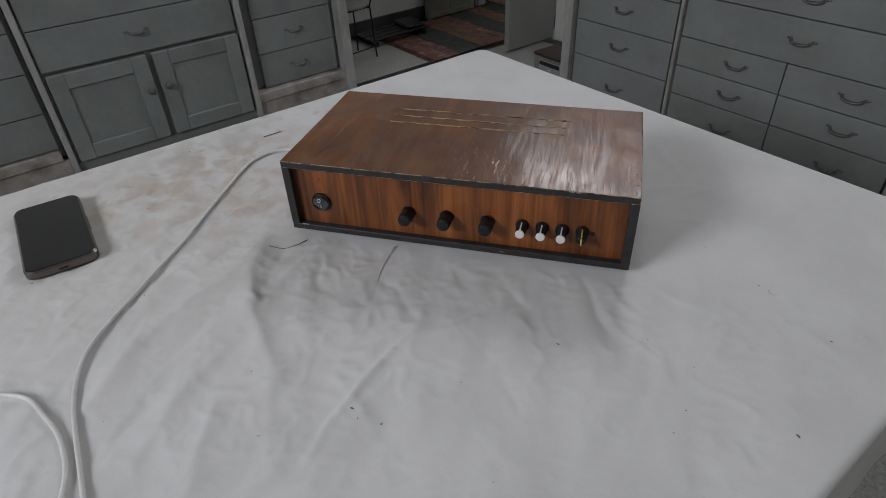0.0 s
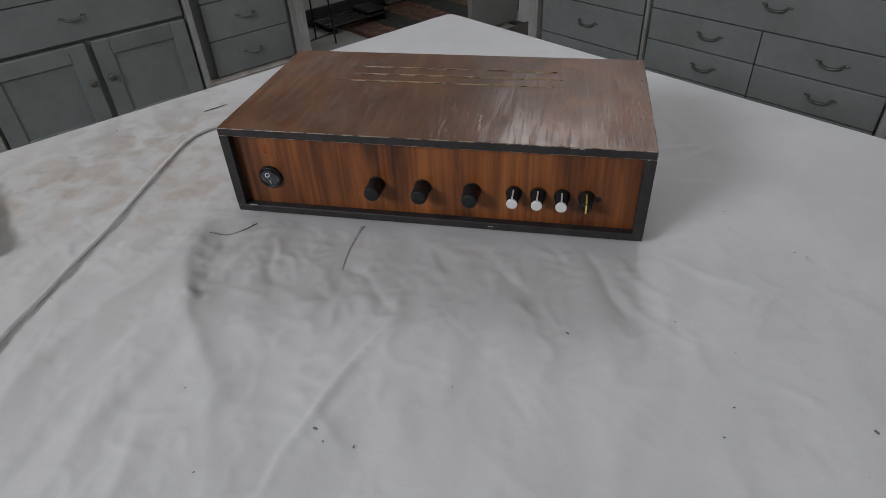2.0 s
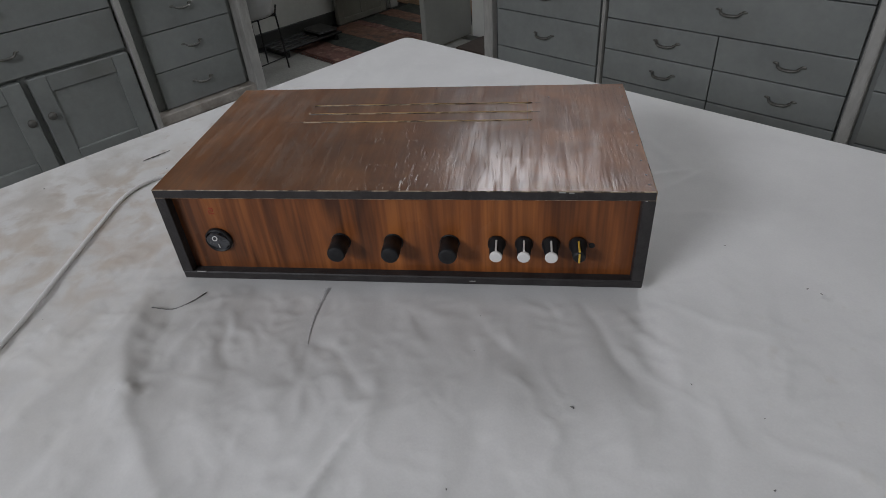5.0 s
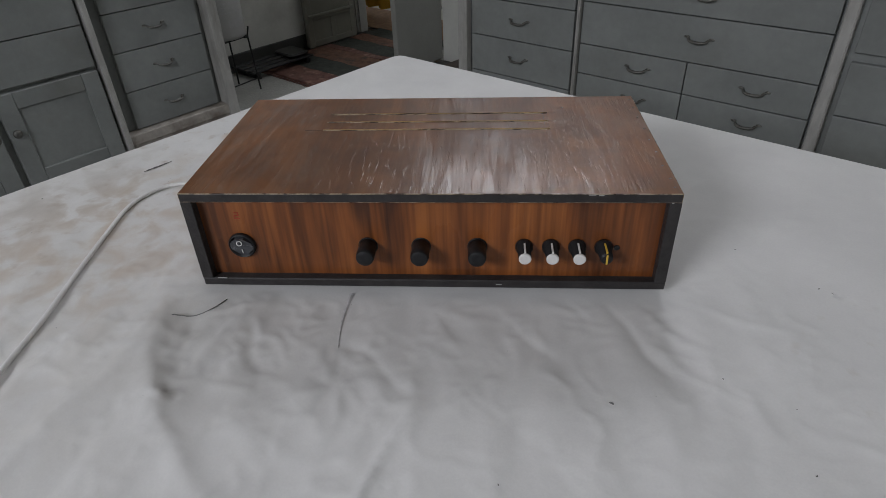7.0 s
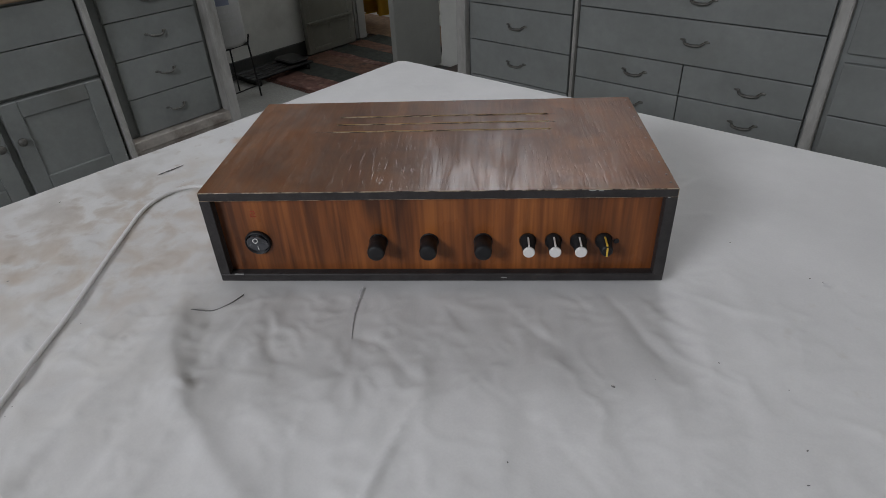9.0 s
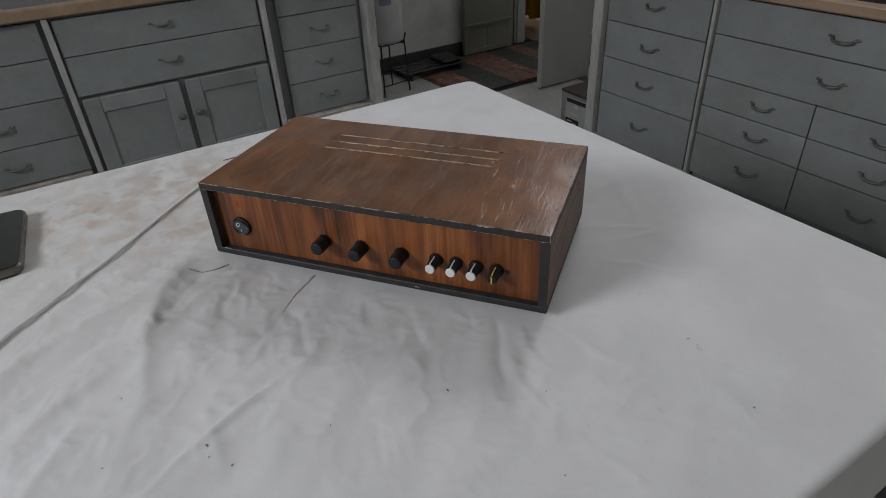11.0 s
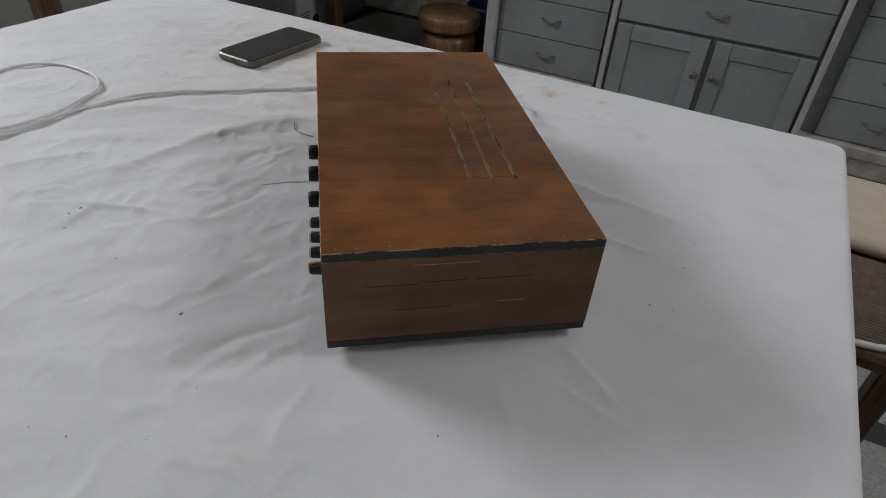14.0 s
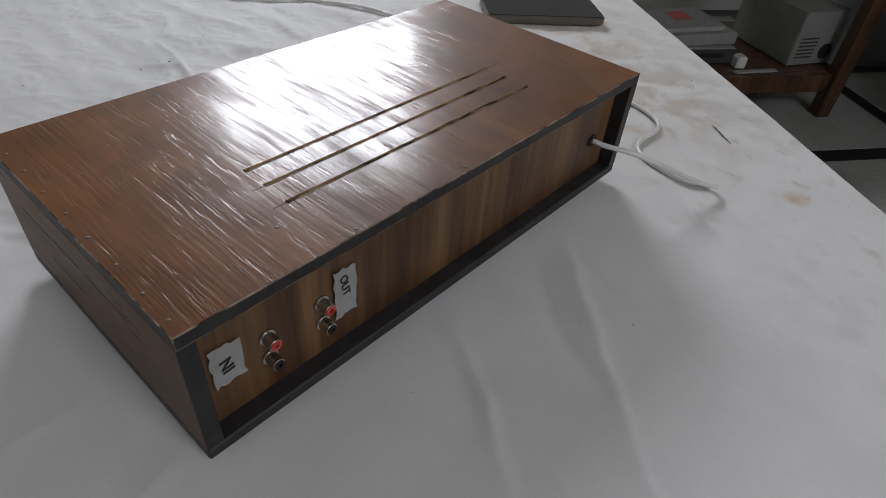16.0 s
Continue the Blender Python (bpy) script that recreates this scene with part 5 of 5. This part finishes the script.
# low black rack by the skirting
rack = thing("shoe_rack", pose(-2.27, 1.03, 0), "low black shoe rack against the wall", "rack")
for k in range(4):
    part("slat", box(-0.10 + 0.055 * k, 0, 0.035, -0.06 + 0.055 * k, 0.42, 0.045, 0.003), WIRE, rack)
for yy in (0.03, 0.37):
    part("foot", box(-0.10, yy, 0, 0.105, yy + 0.02, 0.0345, 0.003), WIRE, rack)
part("end_cushion", rounded_slab(-0.10, 0.28, 0.08, 0.42, 0.0455, 0.064, 0.03, 0.008), WIRE, rack)

# tin box beside the end of the drawers
tin = thing("tin_box", pose(-0.965, 1.34, 0, 0, 0, 0), "grey tin box with a brown lid and a white label", "box")
part("case", box(-0.095, -0.105, 0, 0.095, 0.105, 0.195, 0.005), BOX_PAINT, tin)
part("lid", box(-0.098, -0.108, 0.1955, 0.098, 0.108, 0.210, 0.005), BROWN_TIN, tin, "brown lid")
lab = part("label_plate", box(-0.0975, -0.045, 0.035, -0.0952, 0.045, 0.170, 0.0008), WHITE_PLASTIC, tin, "white label")
for z0, z1, y0, y1, m in ((0.148, 0.163, -0.04, 0.04, INK), (0.128, 0.136, -0.03, 0.03, PRINT_GREY), (0.112, 0.118, -0.035, 0.02, PRINT_GREY), (0.042, 0.080, -0.03, 0.042, INK)):
    part("print_bar", box(-0.0981, y0, z0, -0.0976, y1, z1), m, lab)
lab = part("label_plate", box(-0.06, -0.1075, 0.045, 0.072, -0.1052, 0.182, 0.0008), PAPER, tin, "white label with dark bands")
for z0, z1, x0, x1, m in ((0.160, 0.178, -0.055, 0.067, INK), (0.140, 0.152, 0.0, 0.02, PRINT_GREY), (0.108, 0.113, -0.025, 0.02, PRINT_GREY), (0.049, 0.086, -0.056, 0.03, INK)):
    part("print_bar", box(x0, -0.1081, z0, x1, -0.1076, z1), m, lab)
for x0, x1, z0 in ((-0.045, -0.015, 0.070), (-0.008, 0.016, 0.062)):
    part("print_bar", box(x0, -0.1086, z0, x1, -0.1082, z0 + 0.007), PAPER, lab)

doormat = thing("doormat", pose(-2.42, 2.30, 0), "brown woven doormat in the doorway", "doormat")
part("pile", box(-0.5, -0.13, 0.0005, 0.55, 0.26, 0.012, 0.004), MAT_BROWN, doormat)

# curtain in the next room
bm = bmesh.new()
rows = []
for i in range(61):
    u = i / 60
    rows.append([bm.verts.new((-3.2 + 0.95 * u, 2.43 + 0.035 * math.sin(u * 46) + 0.02 * math.sin(u * 91), z)) for z in (0.06, 1.0, 2.1)])
for a, b in zip(rows, rows[1:]):
    for k in range(2):
        bm.faces.new((a[k], b[k], b[k + 1], a[k + 1]))
cur = tagged(part("curtain", bm, YELLOW, smooth=True), "yellow curtain hanging in the next room", "curtain")
sol = cur.modifiers.new("thickness", "SOLIDIFY")
sol.thickness = 0.004
tagged(part("curtain_rod", tube([(-3.94, 2.43, 2.11), (-1.9, 2.43, 2.11)], 0.012), STEEL), "steel rod carrying the yellow curtain", "rod")

# ---------------------------------------------------------------- chair pushed under the far side of the table
chair = thing("chair", pose(-0.32, 0.03, 0, 0, 0, 0), "low cane chair with a cream cushion beside the table", "chair")
part("seat_frame", rounded_slab(-0.29, -0.26, 0.29, 0.26, 0.40, 0.432, 0.06, 0.008), TEAK, chair)
for k in range(34):
    x = 0.005 + 0.0078 * k
    half = 0.235 if x < 0.2 else 0.235 - (x - 0.2) * 0.6
    part("cane", tube([(x, -half, 0.4345), (x + 0.002, -half / 2, 0.437), (x, 0, 0.4375), (x - 0.002, half / 2, 0.437), (x, half, 0.4345)], 0.0034, 6), CANE, chair, smooth=True)
edge = [(0.02, 0.245, 0.437), (0.12, 0.245, 0.437), (0.2, 0.235, 0.437), (0.255, 0.19, 0.437), (0.275, 0.1, 0.437), (0.275, -0.1, 0.437), (0.255, -0.19, 0.437)]
part("piping", tube(smooth_path(edge, 5), 0.006, 8), WHITE_PLASTIC, chair, "pale piping", True)
part("cushion", rounded_slab(-0.285, -0.25, -0.005, 0.25, 0.4325, 0.475, 0.05, 0.016), CREAM, chair, "cream seat cushion", True)
leg = put_mesh("leg", box(-0.02, -0.02, 0, 0.02, 0.02, 0.3995, 0.004), TEAK)
for x in (-0.24, 0.24):
    for y in (-0.21, 0.21):
        part("leg", leg, None, chair, loc=(x, y, 0))

# ---------------------------------------------------------------- dark corner: rack with machines, turned stool
shelf = thing("rack", pose(-1.455, -1.86, 0), "open brown wooden rack holding old machines", "rack")
for x in (0.0, 1.3):
    for y in (0.0, -0.5):
        part("post", box(x - 0.028, y - 0.028, 0, x + 0.028, y + 0.028, 0.70, 0.004), TEAK, shelf)
for z in (0.145, 0.66):
    part("shelf_board", box(-0.025 if z < 0.2 else -0.05, -0.53, z, 1.35, -0.029 if z < 0.2 else 0.05, z + 0.022, 0.003), TEAK, shelf)
part("front_rail", box(0.029, -0.0285, 0.10, 1.271, 0.012, 0.166, 0.003), TEAK, shelf)
part("side_rail", box(-0.012, -0.471, 0.10, 0.012, -0.029, 0.1445, 0.003), TEAK, shelf)

S = 0.1675                       # top of the lower board, world height
pc = thing("computer_tower", pose(-1.34, -2.10, S, 0, 0, 8), "grey metal computer tower lying on the rack", "computer")
part("case", box(-0.12, -0.16, 0.002, 0.09, 0.16, 0.20, 0.004), OLIVE_METAL, pc, "olive-grey case")
bk = part("rear_plate", box(-0.118, 0.1602, 0.004, 0.088, 0.163, 0.198, 0.001), PALE_METAL, pc, "pale perforated rear plate")
part("fan_port", lathe([(0.03, 0.1631), (0.03, 0.1645), (0.026, 0.165)], 20, None, "y", (-0.07, 0, 0.05)), INK, bk)
for k in range(6):
    part("vent_slot", box(-0.015, 0.1631, 0.03 + 0.014 * k, 0.07, 0.1637, 0.036 + 0.014 * k), DARK_METAL, bk)
player = thing("disc_player", pose(-0.86, -2.10, S), "flat dark disc player on the rack", "player")
part("case", box(-0.2, -0.15, 0.006, 0.2, 0.15, 0.062, 0.003), PALE_METAL, player)
fp = part("front_panel", box(-0.198, 0.1502, 0.008, 0.198, 0.156, 0.060, 0.001), DARK_METAL, player)
part("tray", box(-0.15, 0.1561, 0.03, 0.02, 0.158, 0.048, 0.0006), INK, fp)
for x in (-0.17, 0.17):
    part("foot", lathe([(0.012, 0.0), (0.012, 0.0055)], 12, None, "z", (x, 0.12, 0)), RUBBER, player)
for dx, dz, m, sz in ((-0.02, 0.0635, PALE_METAL, (0.16, 0.12, 0.04)), (0.0, 0.1045, PAPER, (0.13, 0.1, 0.018))):
    bk = thing("book" if m is PAPER else "receiver_box", pose(-0.88 + dx, -2.09, S + dz, 0, 0, 6), "white manual lying on the machines" if m is PAPER else "grey box stacked on the disc player", "book" if m is PAPER else "box")
    part("body", box(-sz[0], -sz[1], 0, sz[0], sz[1], sz[2], 0.003), m, bk)
    if m is PAPER:
        part("cover_patch", box(-0.05, -0.06, sz[2] + 0.0002, 0.03, 0.02, sz[2] + 0.0008), RED_PLASTIC, bk, "red patch on the cover")
cb = thing("carton", pose(-0.83, -1.90, S), "small tan carton on the rack", "carton")
part("body", box(-0.05, -0.03, 0, 0.05, 0.03, 0.05, 0.004), CARTON, cb)
cb = thing("adapter", pose(-1.07, -1.93, S), "white plug adapter on the rack", "adapter")
part("body", box(-0.02, -0.025, 0, 0.02, 0.025, 0.045, 0.006), WHITE_PLASTIC, cb)
cb = thing("ruler", pose(-1.12, -1.885, S, 0, 0, 4), "pale flat stick lying on the rack edge", "stick")
part("body", box(-0.09, -0.012, 0, 0.09, 0.012, 0.006, 0.002), PAPER, cb)

stool = thing("stool", pose(-1.77, -1.43, 0), "turned pine stool like a stack of discs", "stool")
part("base", lathe([(0.1290, 0.0000), (0.1419, 0.0097), (0.1445, 0.0340), (0.1333, 0.0534), (0.1032, 0.0640)], 36), SPOOL, stool, smooth=True)
part("waist", lathe([(0.1032, 0.0645), (0.0963, 0.0776), (0.1032, 0.0912)], 36), SPOOL, stool, smooth=True)
part("bulge", lathe([(0.1032, 0.0917), (0.1256, 0.1009), (0.1342, 0.1261), (0.1342, 0.1600), (0.1256, 0.1843), (0.1015, 0.1930)], 36), SPOOL, stool, smooth=True)
part("neck", lathe([(0.1015, 0.1935), (0.0998, 0.2018), (0.1084, 0.2081)], 36), SPOOL, stool, smooth=True)
part("seat_disc", lathe([(0.1161, 0.2085), (0.1445, 0.2134), (0.1479, 0.2279), (0.1445, 0.2386), (0.1479, 0.2483), (0.1479, 0.2667), (0.1410, 0.2784), (0.1032, 0.2832)], 40), SPOOL, stool, smooth=True)
bin_ = thing("bin", pose(-1.98, -1.32, 0), "dark blue plastic bin behind the stool", "bin")
part("shell", lathe([(0.08, 0.0), (0.085, 0.01), (0.105, 0.27), (0.110, 0.28), (0.102, 0.282), (0.09, 0.26)], 28), BLUE, bin_, smooth=True)

# ---------------------------------------------------------------- floor pieces
PX, PY, STRIPW = -1.765, 1.145, 0.07      # strips start here; one every PITCH
PITCH = 0.6875
tile_cache = {}
i0, i1 = -3, 6
for i in range(i0, i1 + 1):
    for j in range(-6, 4):
        x0, y0 = PX + STRIPW + i * PITCH, PY + STRIPW + j * PITCH
        x1, y1 = x0 + PITCH - STRIPW, y0 + PITCH - STRIPW
        if x0 > RIGHT or y0 > FAR + 2.4 or x1 < LEFT - 1.5 or y1 < BACK:
            continue
        key = "whole"
        if key not in tile_cache:
            a = PITCH - STRIPW
            tile_cache[key] = put_mesh("tile", box(0.0015, 0.0015, -0.012, a - 0.0015, a - 0.0015, 0.0, 0.0012), TERRAZZO)
        part("tile", tile_cache[key], None, floor, loc=(x0, y0, 0))
